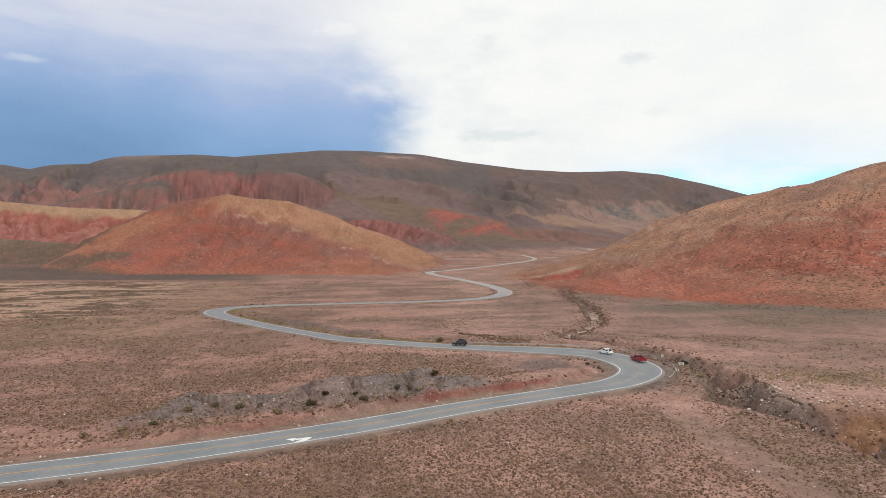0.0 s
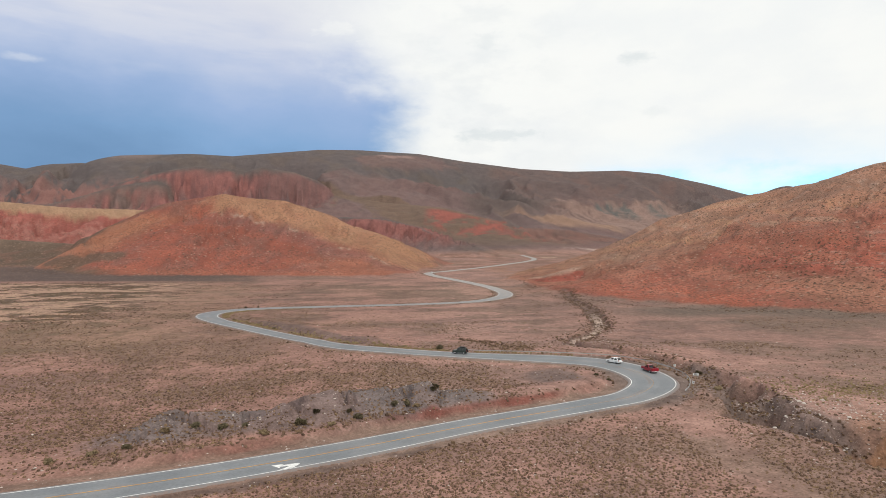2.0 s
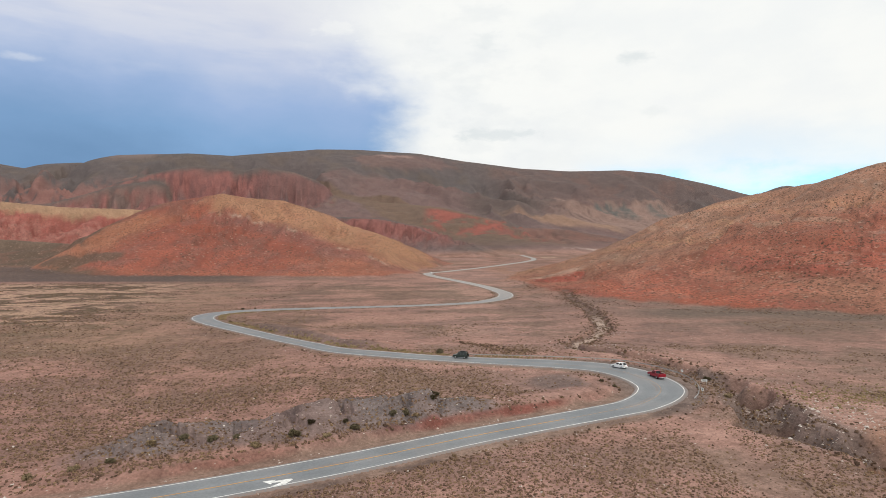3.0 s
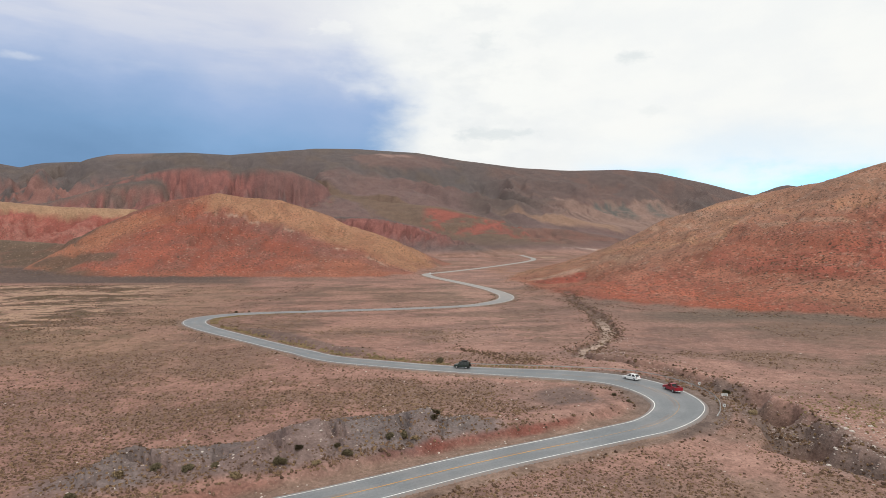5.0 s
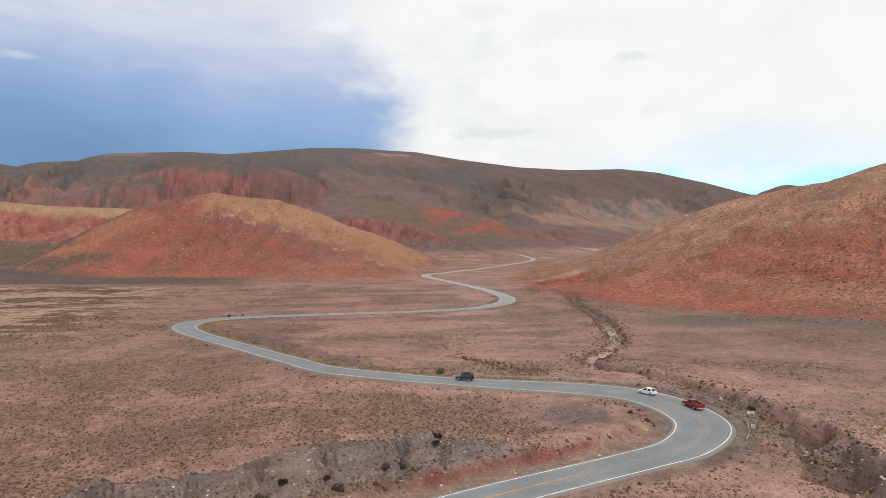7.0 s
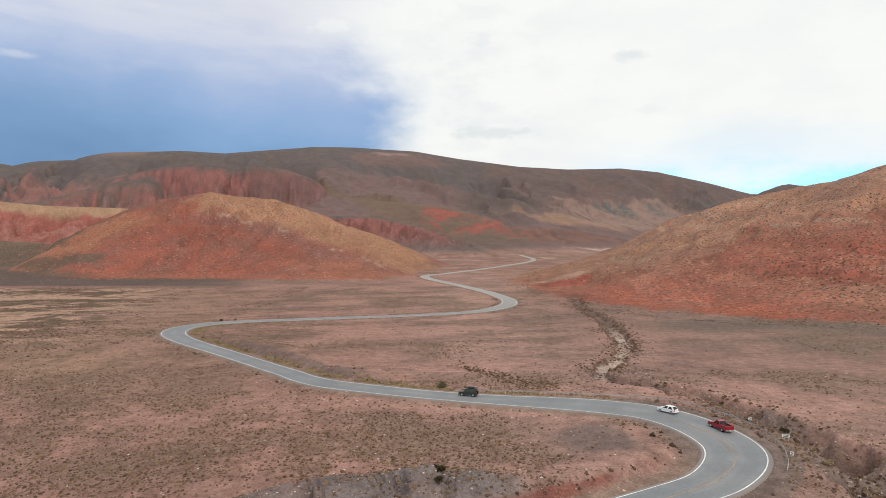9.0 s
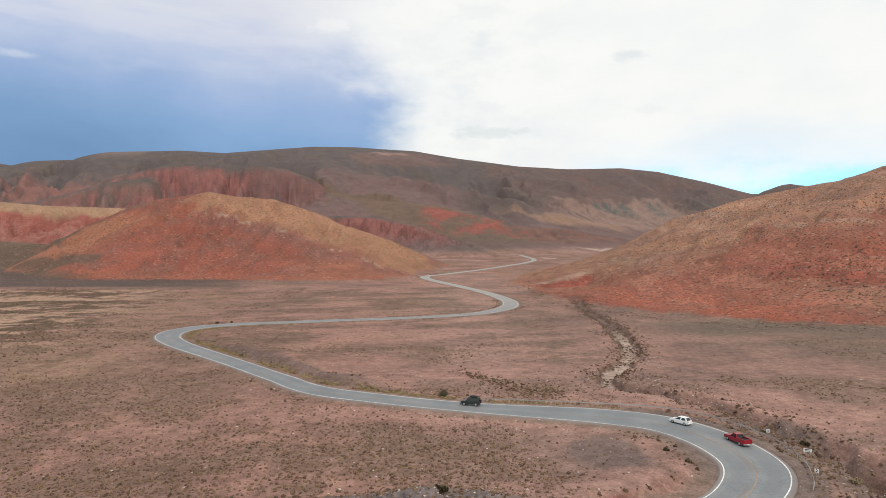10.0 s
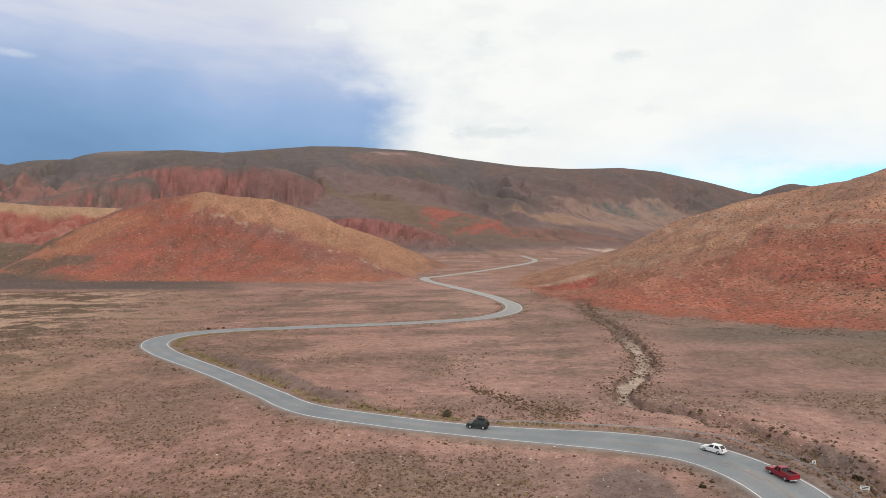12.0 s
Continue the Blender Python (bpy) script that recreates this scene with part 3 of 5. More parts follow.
def soil_colour(x, y, info, detail):
    lift, mask, far = info["lift"], info["mask"], info["far"]
    n1, n2, n3 = fractal(x, y, 70, 4), fractal(x + 300, y, 24, 3), fractal(x, y + 500, 260, 3)
    streak = fractal(x * 0.45, y - 0.28 * x, 30, 5, 0.65)
    c = np.tile(np.array(PINK), (len(x), 1))
    veg = cover(x, y)
    c = blend(c, step(-0.35, 0.45, veg), GREYBROWN)
    c = blend(c, 0.6 * step(-0.1, -0.6, veg), (0.42, 0.245, 0.195))
    c = blend(c, 0.4 * step(0.0, 0.6, n3 + 0.5 * veg), OLIVE)
    # drier, yellower ground to the west with dark streaks
    west = step(-120, -200, x + 0.25 * (y - 300)) * step(240, 300, y) * (1 - step(535, 560, y))
    broken = fractal(x * 0.8, y + 40, 11, 3, 0.65)
    c = blend(c, 0.85 * west * step(-0.10, 0.20, streak + 0.8 * broken), (0.135, 0.098, 0.058))
    c = blend(c, 0.9 * west * step(0.06, 0.26, -streak - 0.7 * broken), (0.55, 0.365, 0.25))
    # low scrub bands and bare pink flats across the middle plain
    flats = step(-150, -90, x) * step(75, 45, x) * step(225, 260, y) * step(620, 540, y)
    c = blend(c, 0.65 * flats * step(0.16, 0.36, streak + 0.25 * broken), (0.195, 0.132, 0.098))
    c = blend(c, 0.6 * flats * step(0.12, 0.4, -streak), (0.43, 0.255, 0.195))
    # grey gravel fan under the east hill
    fan = step(70, 130, x) * step(230, 330, y) * step(560, 440, y)
    c = blend(c, 0.85 * fan * step(-0.8, 0.2, n1 + 0.5 * streak), (0.208, 0.156, 0.124))
    # orange ground at the foot of the east hill, ochre scrubland in the west
    apron = step(50, 78, x + 10 * n2) * step(190, 140, x) * step(430, 510, y) * step(980, 760, y)
    c = blend(c, 0.6 * apron * step(-0.5, 0.2, n1 + n2), (0.380, 0.200, 0.125))
    ochre = step(-85, -135, x + 0.15 * (y - 250) + 14 * n2) * step(170, 230, y) * step(560, 500, y)
    c = blend(c, 0.40 * ochre * (1 - west), (0.330, 0.225, 0.140))
    c = blend(c, 0.5 * ochre * step(0.25, 0.6, n2 + 0.6 * broken), (0.165, 0.128, 0.075))
    # dark flat before the west hill
    flat = step(-110, -260, x) * step(555, 585, y) * step(-2000, -300, -np.abs(x))
    c = blend(c, 0.9 * flat, DARK)
    # hills
    h, share, where = info["left_hill"]
    m = step(0.8, 2.2, h + 0.5 * n2)
    n4 = fractal(x + 40, y - 70, 38, 4, 0.6)
    hill = np.tile(np.array((0.325, 0.098, 0.066)), (len(x), 1))
    hill = blend(hill, 0.75 * step(0.0, 0.45, n4), (0.385, 0.106, 0.064))
    hill = blend(hill, 0.6 * step(0.05, 0.5, -n4 + 0.3 * n2), (0.270, 0.118, 0.090))
    hill = blend(hill, step(-345, -410, x + 14 * n2 + 120 * (share - 0.4)) * step(0.10, 0.30, share), (0.420, 0.165, 0.092))
    hill = blend(hill, 0.7 * step(-200, -90, x + 25 * n4) * step(0.45, 0.75, share), (0.395, 0.150, 0.090))
    cap = np.interp(x, [-400, -330, -220, -120, -60], [0.02, 0.13, 0.27, 0.45, 0.62]) + 0.035 * n2
    hill = blend(hill, 0.4 * step(0.14, 0.02, np.abs(share - cap - 0.09)) * step(-330, -290, x), (0.30, 0.145, 0.125))
    hill = blend(hill, 0.9 * step(0.018, 0.006, np.abs(share - cap - 0.03)) * step(-330, -290, x) * step(0.0, 0.35, n2), (0.47, 0.33, 0.26))
    hill = blend(hill, step(0.09, -0.09, share - cap) * step(-350, -300, x + 12 * n2), (0.440, 0.220, 0.122))
    hill = blend(hill, 0.6 * step(0.04, -0.10, share - cap) * step(0.05, 0.4, n4) * step(-350, -300, x), (0.410, 0.185, 0.108))
    hill = blend(hill, 0.6 * step(0.86, 0.96, share + 0.03 * n2), (0.405, 0.135, 0.078))
    # darker brown low slope behind the western lobe; its gully is colour only
    low_west = step(9, 2, h + 3 * n2) * step(-330, -390, x)
    hill = blend(hill, 0.85 * low_west, (0.150, 0.108, 0.078))
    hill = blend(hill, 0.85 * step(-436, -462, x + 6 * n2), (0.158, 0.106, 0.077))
    # darker band along the crest, standing for the gully behind the western lobe
    crest_band = step(0.16, 0.03, share) * step(-372, -410, x)
    hill = blend(hill, 0.8 * crest_band, (0.165, 0.105, 0.080))
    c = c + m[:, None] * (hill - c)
    # orange western lobe
    h, share, where = info["west_lobe"]
    lobe = step(-2, 3, h - info["left_hill"][0] + 2 * n2) * step(2, 6, h)
    c = blend(c, 0.9 * lobe, (0.415, 0.158, 0.090))
    c = blend(c, 0.5 * lobe * step(0.0, 0.5, n4), (0.400, 0.150, 0.088))
    # shade of a hollow under the lobe, put into the soil colour
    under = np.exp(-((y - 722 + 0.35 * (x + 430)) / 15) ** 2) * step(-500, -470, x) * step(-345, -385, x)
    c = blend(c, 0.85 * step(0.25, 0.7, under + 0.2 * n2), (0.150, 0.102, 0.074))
    h, share, where = info["west_foot"]
    m = step(0.5, 4, h + n2) * (h > np.maximum.reduce([info[k][0] for k in ("left_hill", "left_ridge", "west_lobe")]))
    foot = np.tile(np.array((0.148, 0.100, 0.072)), (len(x), 1))
    foot = blend(foot, 0.6 * step(0.1, 0.6, n4), (0.240, 0.125, 0.090))
    foot = blend(foot, 0.8 * step(0.86, 0.97, share), (0.400, 0.190, 0.110))
    c = c + m[:, None] * (foot - c)
    h, share, where = info["left_ridge"]
    m = step(1.5, 6, h) * (info["left_hill"][0] < h)
    hill = np.tile(np.array((0.185, 0.125, 0.088)), (len(x), 1))
    hill = blend(hill, 0.8 * step(0.78, 0.60, share + 0.06 * n1), (0.335, 0.150, 0.110))
    hill = blend(hill, step(0.60, 0.46, share + 0.06 * n1), (0.345, 0.102, 0.080))
    rib = ridged(where + 0.9 * 260 * share + 6 * n2, share * 60, 24, 3)
    hill = blend(hill, 0.55 * step(0.5, 0.95, rib) * step(0.16, 0.25, share) * step(0.75, 0.6, share), (0.470, 0.205, 0.165))
    # flutes are drawn by colour: darker streaks between the pale ribs
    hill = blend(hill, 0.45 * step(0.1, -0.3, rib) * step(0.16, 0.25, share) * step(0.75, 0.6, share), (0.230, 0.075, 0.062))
    hill = blend(hill, step(0.16, 0.10, share + 0.03 * n2), (0.405, 0.240, 0.142))
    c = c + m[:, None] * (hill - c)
    h, share, where = info["right_hill"]
    m = step(0.8, 2.2, h + 0.6 * n2)
    hill = np.tile(np.array((0.390, 0.176, 0.110)), (len(x), 1))
    hill = blend(hill, 0.8 * step(0.55, 0.30, share + 0.15 * n1), (0.415, 0.208, 0.134))
    # yellow and grey belts that follow the crest
    belt = fractal(where * 0.35 + 200, share * 330 + 12 * n2, 30, 3, 0.6)
    hill = blend(hill, 0.75 * step(0.05, 0.40, belt) * step(0.60, 0.40, share) * step(0.03, 0.10, share), (0.460, 0.245, 0.138))
    hill = blend(hill, 0.55 * step(0.10, 0.45, -belt) * step(0.65, 0.40, share), (0.315, 0.185, 0.130))
    top = np.interp(x, [100, 180, 260, 330, 430], [0.66, 0.55, 0.44, 0.34, 0.18]) + 0.07 * n1 + 0.04 * n2
    bottom = np.interp(x, [160, 230, 300, 430], [1.05, 0.92, 0.78, 0.68]) + 0.10 * n1 + 0.05 * n2
    red = step(-0.10, 0.16, share - top) * step(0.12, -0.14, share - bottom)
    hill = blend(hill, red * (0.60 + 0.35 * step(-0.3, 0.3, n1 + n2)), (0.385, 0.108, 0.070))
    hill = blend(hill, 0.55 * red * step(0.15, 0.55, n4), (0.440, 0.125, 0.072))
    hill = blend(hill, 0.45 * red * step(0.15, 0.55, -n4), (0.300, 0.110, 0.080))
    hill = blend(hill, 0.7 * step(-0.02, 0.08, share - bottom), (0.385, 0.180, 0.115))
    pale = fractal(where * 0.6 + 70, share * 240, 22, 4, 0.6) + 0.25 * n1
    hill = blend(hill, 0.5 * step(0.45, 0.70, pale) * step(0.62, 0.40, share), (0.50, 0.32, 0.22))
    hill = blend(hill, 0.35 * step(0.3, 0.6, fractal(x, y + 90, 34, 4, 0.6)) * step(0.2, 0.45, share), (0.25, 0.105, 0.075))
    hill = blend(hill, 0.85 * step(13, 5, h + 3 * n2) * step(105, 122, x) * step(205, 170, x) * step(-0.4, 0.2, n2), (0.445, 0.122, 0.068))
    hill = blend(hill, step(0.25, 0.6, info["scarp"]), (0.36, 0.095, 0.065))
    hill = blend(hill, 0.75 * step(24, 9, h + 5 * n2) * step(175, 235, x + 12 * n4), (0.375, 0.180, 0.115))
    hill = blend(hill, 0.55 * step(0.35, 0.8, info["lip"] + 0.35 * n2), (0.50, 0.34, 0.25))
    c = c + m[:, None] * (hill - c)
    # streaks that run down the slopes
    for name in ("left_hill", "right_hill", "left_ridge"):
        h, share, where = info[name]
        run = fractal(where + 12 * n2, share * 45, 14, 4, 0.65)
        fine_run = fractal(where + 5 * n2, share * 22, 6.0, 3, 0.65)
        c = c * (1 + (0.10 * step(1, 6, h) * np.clip(fine_run, -1, 1))[:, None])
        c = c * (1 + ((0.22 if name == "right_hill" else 0.15) * step(1, 6, h) * np.clip(run, -1, 1))[:, None])
    # pale rock showing through the slopes
    near_h = np.maximum(info["left_hill"][0], info["right_hill"][0])
    rock = step(0.55, 0.8, fractal(x * 0.7, y * 1.2, 16, 3) + 0.25 * n1) * step(6, 20, near_h)
    c = blend(c, 0.35 * rock * step(0, 40, x), (0.46, 0.33, 0.26))
    # far country
    g1, g2 = fractal(x, y, 420, 4), ridged(x, y, 130, 3)
    g4 = fractal(x - 800, y * 1.4, 170, 4, 0.6)
    _, fs, fw = info["far_range"]
    g3 = ridged(fw + 25 * g1, fs * 260, 70, 3)
    crumbs = ridged(x, y, 62, 3)
    brown = np.tile(np.array((0.168, 0.113, 0.108)), (len(x), 1))
    brown = brown * (1 + (0.20 * np.clip(g3 - 0.4, -1, 1))[:, None])
    brown = blend(brown, 0.7 * step(0.0, 0.5, g1), (0.212, 0.130, 0.120))
    brown = blend(brown, 0.7 * step(0.1, 0.6, -g1), (0.138, 0.108, 0.098))
    # grey summits; a little haze is put into their colour
    tops = step(0.50, 0.26, fs + 0.12 * g1 + 0.05 * (g2 - 0.5))
    brown = blend(brown, 0.8 * tops, (0.132, 0.116, 0.116))
    brown = blend(brown, 0.5 * tops * step(-0.05, 0.4, g4), (0.160, 0.122, 0.102))
    brown = blend(brown, 0.6 * tops * step(100, 400, x) * step(0.0, 0.5, -g4), (0.108, 0.100, 0.094))
    # mauve eastern dome, lightened for haze, with rosy breaks on its shoulder
    dome = step(150, 450, x + 120 * g1) * step(150, 210, lift)
    brown = blend(brown, 0.75 * dome, (0.163, 0.114, 0.107))
    brown = blend(brown, 0.6 * dome * step(0.12, 0.45, g4), (0.195, 0.122, 0.108))
    # pale hill on the western skyline
    brown = blend(brown, 0.7 * step(110, 60, np.abs(x + 1230)) * step(0.10, 0.03, fs), (0.245, 0.178, 0.165))
    # rosy breaks in the western slopes
    rosy = step(-820, -1000, x) * step(0.18, 0.34, fs) * step(0.30, 0.62, crumbs + 0.6 * g4)
    brown = blend(brown, 0.75 * rosy, (0.330, 0.150, 0.125))
    # pale ledge under the summit
    ledge = np.exp(-((x + 215) / 95) ** 2 - ((lift - 408 - 14 * g4) / 13) ** 2)
    brown = blend(brown, 0.85 * step(0.30, 0.65, ledge + 0.2 * g4), (0.42, 0.29, 0.245))
    brown = blend(brown, 0.5 * step(0.15, 0.5, np.exp(-((x + 160) / 210) ** 2 - ((lift - 380) / 42) ** 2) + 0.25 * g4), (0.245, 0.138, 0.125))
    # washed-out badlands face under the dome: pale ribs, slate between them
    face = step(330, 520, x + 60 * g1) * step(1100, 960, x) * step(40, 70, lift + 12 * g4) * step(205, 180, lift + 22 * g4 + 14 * ridged(x, y, 90, 2)) * step(1950, 2050, y)
    brown = blend(brown, 0.85 * face, (0.210, 0.132, 0.113))
    brown = blend(brown, 0.85 * face * step(0.30, 0.75, ridged(fw + 8 * g4, fs * 60, 46, 3)), (0.320, 0.208, 0.172))
    brown = blend(brown, 0.45 * face * step(0.3, -0.1, crumbs), (0.185, 0.112, 0.092))
    slate = step(645, 672, x + 16 * g4) * step(812, 780, x + 16 * g4) * step(98, 112, lift + 10 * g4) * step(190, 172, lift + 12 * crumbs)
    slate = np.maximum(slate, 0.8 * step(850, 880, x) * step(980, 930, x + 30 * g4) * step(105, 120, lift) * step(190, 172, lift + 12 * crumbs))
    brown = blend(brown, 0.85 * slate * (1 - 0.5 * step(0.5, 0.9, crumbs)), (0.130, 0.135, 0.128))
    far_h = np.maximum.reduce([info[k][0] for k in ("far_range", "mid_spur", "red_spur", "tan_spur", "east_hill", "badlands", "low_spur", "toe_spur")])
    near_h = np.maximum.reduce([info[k][0] for k in ("left_hill", "left_ridge", "right_hill", "west_foot", "west_lobe")])

    def front(name, lo=10, hi=36):
        return step(lo, hi, info[name][0]) * step(-14, -2, info[name][0] - far_h)
    # smooth olive-brown spur in the middle
    spur = front("mid_spur")
    brown = blend(brown, 0.9 * spur, (0.188, 0.125, 0.090))
    brown = blend(brown, 0.6 * spur * step(0.05, 0.4, g4), (0.208, 0.136, 0.100))
    brown = blend(brown, 0.6 * spur * step(0.35, 0.7, info["mid_spur"][1] + 0.2 * g4), (0.150, 0.110, 0.092))
    # red scarps with grey aprons
    for name, low, dark in (("badlands", 0.55, (0.222, 0.102, 0.096)), ("low_spur", 0.70, (0.245, 0.112, 0.100)), ("red_spur", 0.70, (0.205, 0.080, 0.070))):
        h, share, where = info[name]
        own = front(name, 14, 50)
        rib = ridged(where + 16 * g4, share * 70, 30, 3)
        scar = own * step(0.01, 0.05, share) * step(low, low - 0.22, share + 0.16 * g4 + 0.10 * (rib - 0.5))
        if name == "low_spur":
            scar = scar * step(-0.40, 0.10, g4 + 0.6 * (crumbs - 0.4) - 0.3 * step(-1100, -1250, x)) * step(0.06, 0.2, share)
        brown = blend(brown, 0.85 * own * (1 - scar), (0.192, 0.128, 0.112))
        brown = blend(brown, scar, dark)
        brown = blend(brown, 0.75 * scar * step(0.40, 0.90, rib), (0.340, 0.135, 0.118))
        # dark streaks between the ribs: groove shade put into the colour
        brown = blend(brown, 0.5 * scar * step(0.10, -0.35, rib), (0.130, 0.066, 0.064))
        if name == "badlands":
            brown = blend(brown, 0.65 * scar * step(-600, -520, x + 40 * g4), (0.188, 0.110, 0.104))
        brown = blend(brown, 0.5 * own * step(0.75, 1.1, ridged(where + 30 * g4, share * 90, 55, 3)) * step(0.15, 0.3, share), (0.385, 0.205, 0.180))
        brown = blend(brown, own * step(0.09, 0.01, share + 0.05 * g4), (0.140, 0.110, 0.102))
    h, share, where = info["mid_spur"]
    lens = spur * step(-60, -20, x) * step(0.035, 0.10, share) * step(0.50, 0.30, share + 0.22 * g4) * step(1980, 1930, y)
    lens = lens * step(-0.35, 0.15, g4 + 0.5 * (crumbs - 0.4))
    brown = blend(brown, 0.85 * lens, (0.235, 0.088, 0.074))
    brown = blend(brown, 0.9 * lens * step(0.30, 0.85, ridged(where + 12 * g4, share * 60, 26, 3) + 0.3 * step(20, 80, x)), (0.350, 0.108, 0.082))
    # tan ridge and the dark red toe in front of it
    own = step(10, 36, info["tan_spur"][0]) * step(-95, -60, info["tan_spur"][0] - far_h) * step(2130, 2070, y) * step(1890, 1950, y)
    brown = blend(brown, 0.85 * own * step(0.46, 0.28, info["tan_spur"][1] + 0.12 * g4), (0.335, 0.205, 0.142))
    own = front("toe_spur")
    brown = blend(brown, 0.9 * own, (0.185, 0.108, 0.090))
    brown = blend(brown, 0.6 * own * step(0.5, 0.9, crumbs), (0.255, 0.130, 0.105))
    own = front("east_hill")
    brown = blend(brown, 0.9 * own, (0.150, 0.112, 0.102))
    m = step(2, 16, far_h) * (far_h > near_h)
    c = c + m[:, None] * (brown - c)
    # thin pale river gravel at the valley's end, and a cream bank beside the last bend
    bed = 1520 + 0.05 * (x - 150) + 10 * n2
    c = blend(c, 0.9 * step(11, 4, np.abs(y - bed)) * step(60, 120, x) * step(520, 460, x) * step(16, 6, lift), (0.52, 0.41, 0.36))
    c = blend(c, 0.85 * step(30, 18, np.abs(y - 1505) + 10 * n4) * step(95, 115, x) * step(182, 165, x) * step(14, 4, lift), (0.56, 0.45, 0.39))
    c = blend(c, 0.85 * step(1.1, 0.7, np.hypot((x - 209) / 16, (y - 1182) / 42) + 0.4 * n2), (0.54, 0.39, 0.28))
    end_plain = step(700, 820, y) * step(1500, 1400, y) * step(12, 4, lift) * step(-60, 0, x)
    c = blend(c, 0.55 * end_plain * step(-0.3, 0.3, streak), (0.300, 0.150, 0.108))
    c = blend(c, 0.6 * end_plain * step(0.25, 0.5, n2 + streak), (0.20, 0.112, 0.082))
    c = blend(c, 0.9 * step(870, 880, y) * step(912, 900, y) * step(-570, -600, x) * step(12, 5, lift), (0.37, 0.26, 0.20))
    # by the road
    if detail is not None:
        off, mound, wash = detail["off"], detail["mound"], detail["wash"]
        c = blend(c, step(0.02, 0.25, mound) * (0.75 + 0.25 * step(-0.6, 0.1, n2 + 0.6 * fractal(x, y, 9, 3))), GREY)
        patch = np.hypot((x - 27) / 9.0, (y - 153) / 9.5) + 0.5 * n2
        c = blend(c, 0.9 * step(1.15, 0.6, patch), (0.195, 0.137, 0.122))
        c = blend(c, detail["red_bank"] * step(-0.9, 0.0, n2), (0.265, 0.095, 0.072))
        c = blend(c, 0.8 * detail["scree"], (0.20, 0.145, 0.13))
        c = blend(c, 0.85 * step(4.4, 2.8, off + 0.5 * n2), (0.288, 0.196, 0.150))
        bend = step(34, 44, x) * step(120, 132, y) * step(196, 190, y)
        c = blend(c, 0.9 * bend * step(6.0, 4.6, off + 0.4 * n2), (0.205, 0.150, 0.130))
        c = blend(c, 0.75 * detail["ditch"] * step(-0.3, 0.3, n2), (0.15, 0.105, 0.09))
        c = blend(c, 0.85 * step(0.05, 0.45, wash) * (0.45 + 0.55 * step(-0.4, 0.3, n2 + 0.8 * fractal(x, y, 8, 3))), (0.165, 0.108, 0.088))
        c = blend(c, 0.85 * step(0.90, 0.99, wash + 0.06 * n2) * step(202, 212, y) * step(345, 290, y), (0.56, 0.42, 0.34))
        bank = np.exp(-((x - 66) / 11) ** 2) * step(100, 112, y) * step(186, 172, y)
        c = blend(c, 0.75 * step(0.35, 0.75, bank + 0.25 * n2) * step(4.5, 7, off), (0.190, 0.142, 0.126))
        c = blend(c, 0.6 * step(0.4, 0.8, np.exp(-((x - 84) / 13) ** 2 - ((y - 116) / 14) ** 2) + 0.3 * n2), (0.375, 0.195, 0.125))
        # pit walls browned: the shade of their undercut is put into the colour
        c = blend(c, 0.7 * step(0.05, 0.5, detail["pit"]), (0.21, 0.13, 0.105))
        c = blend(c, 0.9 * step(0.02, 0.3, detail["clay"]), (0.36, 0.185, 0.10))
    grey = c.mean(1, keepdims=True)
    left_plain = 1 - (step(20, -40, x) * step(3, 1, lift))[:, None] * np.array([[0.08, 0.125, 0.135]])
    east_plain = 1 - 0.13 * (step(20, 60, x) * step(185, 230, y) * step(600, 480, y) * step(4, 1, lift))[:, None]
    return 0.86 * (0.9 * c + 0.1 * grey) * left_plain * east_plain


def build_ground():
    inner = np.geomspace(0.01, 52, 36)[:-1]
    mid_r = np.exp(np.arange(math.log(52), math.log(700), 0.0060))
    outer = np.exp(np.arange(math.log(700), math.log(4700), 0.0078))
    r = np.concatenate([inner, mid_r, outer])
    ang = np.concatenate([np.arange(-180, -48, 2.0), np.arange(-48, -39, 0.22), np.arange(-39, 39, 0.105), np.arange(39, 48, 0.22), np.arange(48, 180, 2.0)])
    a = np.radians(ang)
    R, A = np.meshgrid(r, a, indexing="ij")
    x, y = (R * np.sin(A)).ravel(), (20 + R * np.cos(A)).ravel()
    z, info = relief(x, y)
    z, detail = with_details(x, y, z)
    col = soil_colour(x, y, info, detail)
    nr, na = len(r), len(a)
    i, j = np.meshgrid(np.arange(nr - 1), np.arange(na), indexing="ij")
    j2 = (j + 1) % na
    quads = np.stack([i * na + j, i * na + j2, (i + 1) * na + j2, (i + 1) * na + j], -1).reshape(-1, 4)[:, ::-1]
    verts = np.stack([x, y, z], 1)
    centre = len(verts)
    ob = big_mesh("ground", verts, quads, SOIL)
    near_hill = np.maximum.reduce([info[k][0] for k in ("left_hill", "right_hill", "west_foot", "west_lobe")])
    scrub = np.clip(step(1, 5, near_hill) + 0.8 * step(-90, -170, x + 0.25 * (y - 300)) * step(240, 300, y) + 0.4 * step(60, 100, x) * step(220, 300, y), 0, 1) * step(1300, 900, y)
    rgba = np.concatenate([col, scrub[:, None]], 1).astype(np.float32)
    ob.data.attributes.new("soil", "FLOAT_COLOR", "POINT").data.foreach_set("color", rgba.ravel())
    return tagged(ob, "arid reddish desert valley floor rising into bare hills", "ground", kind="structure")


ground = build_ground()


# ---- road ----
def frames_of(line):
    tang = np.gradient(line[:, :2], axis=0)
    tang /= np.linalg.norm(tang, axis=1)[:, None]
    return np.stack([-tang[:, 1], tang[:, 0]], 1)


NORM = frames_of(ROAD_LINE)


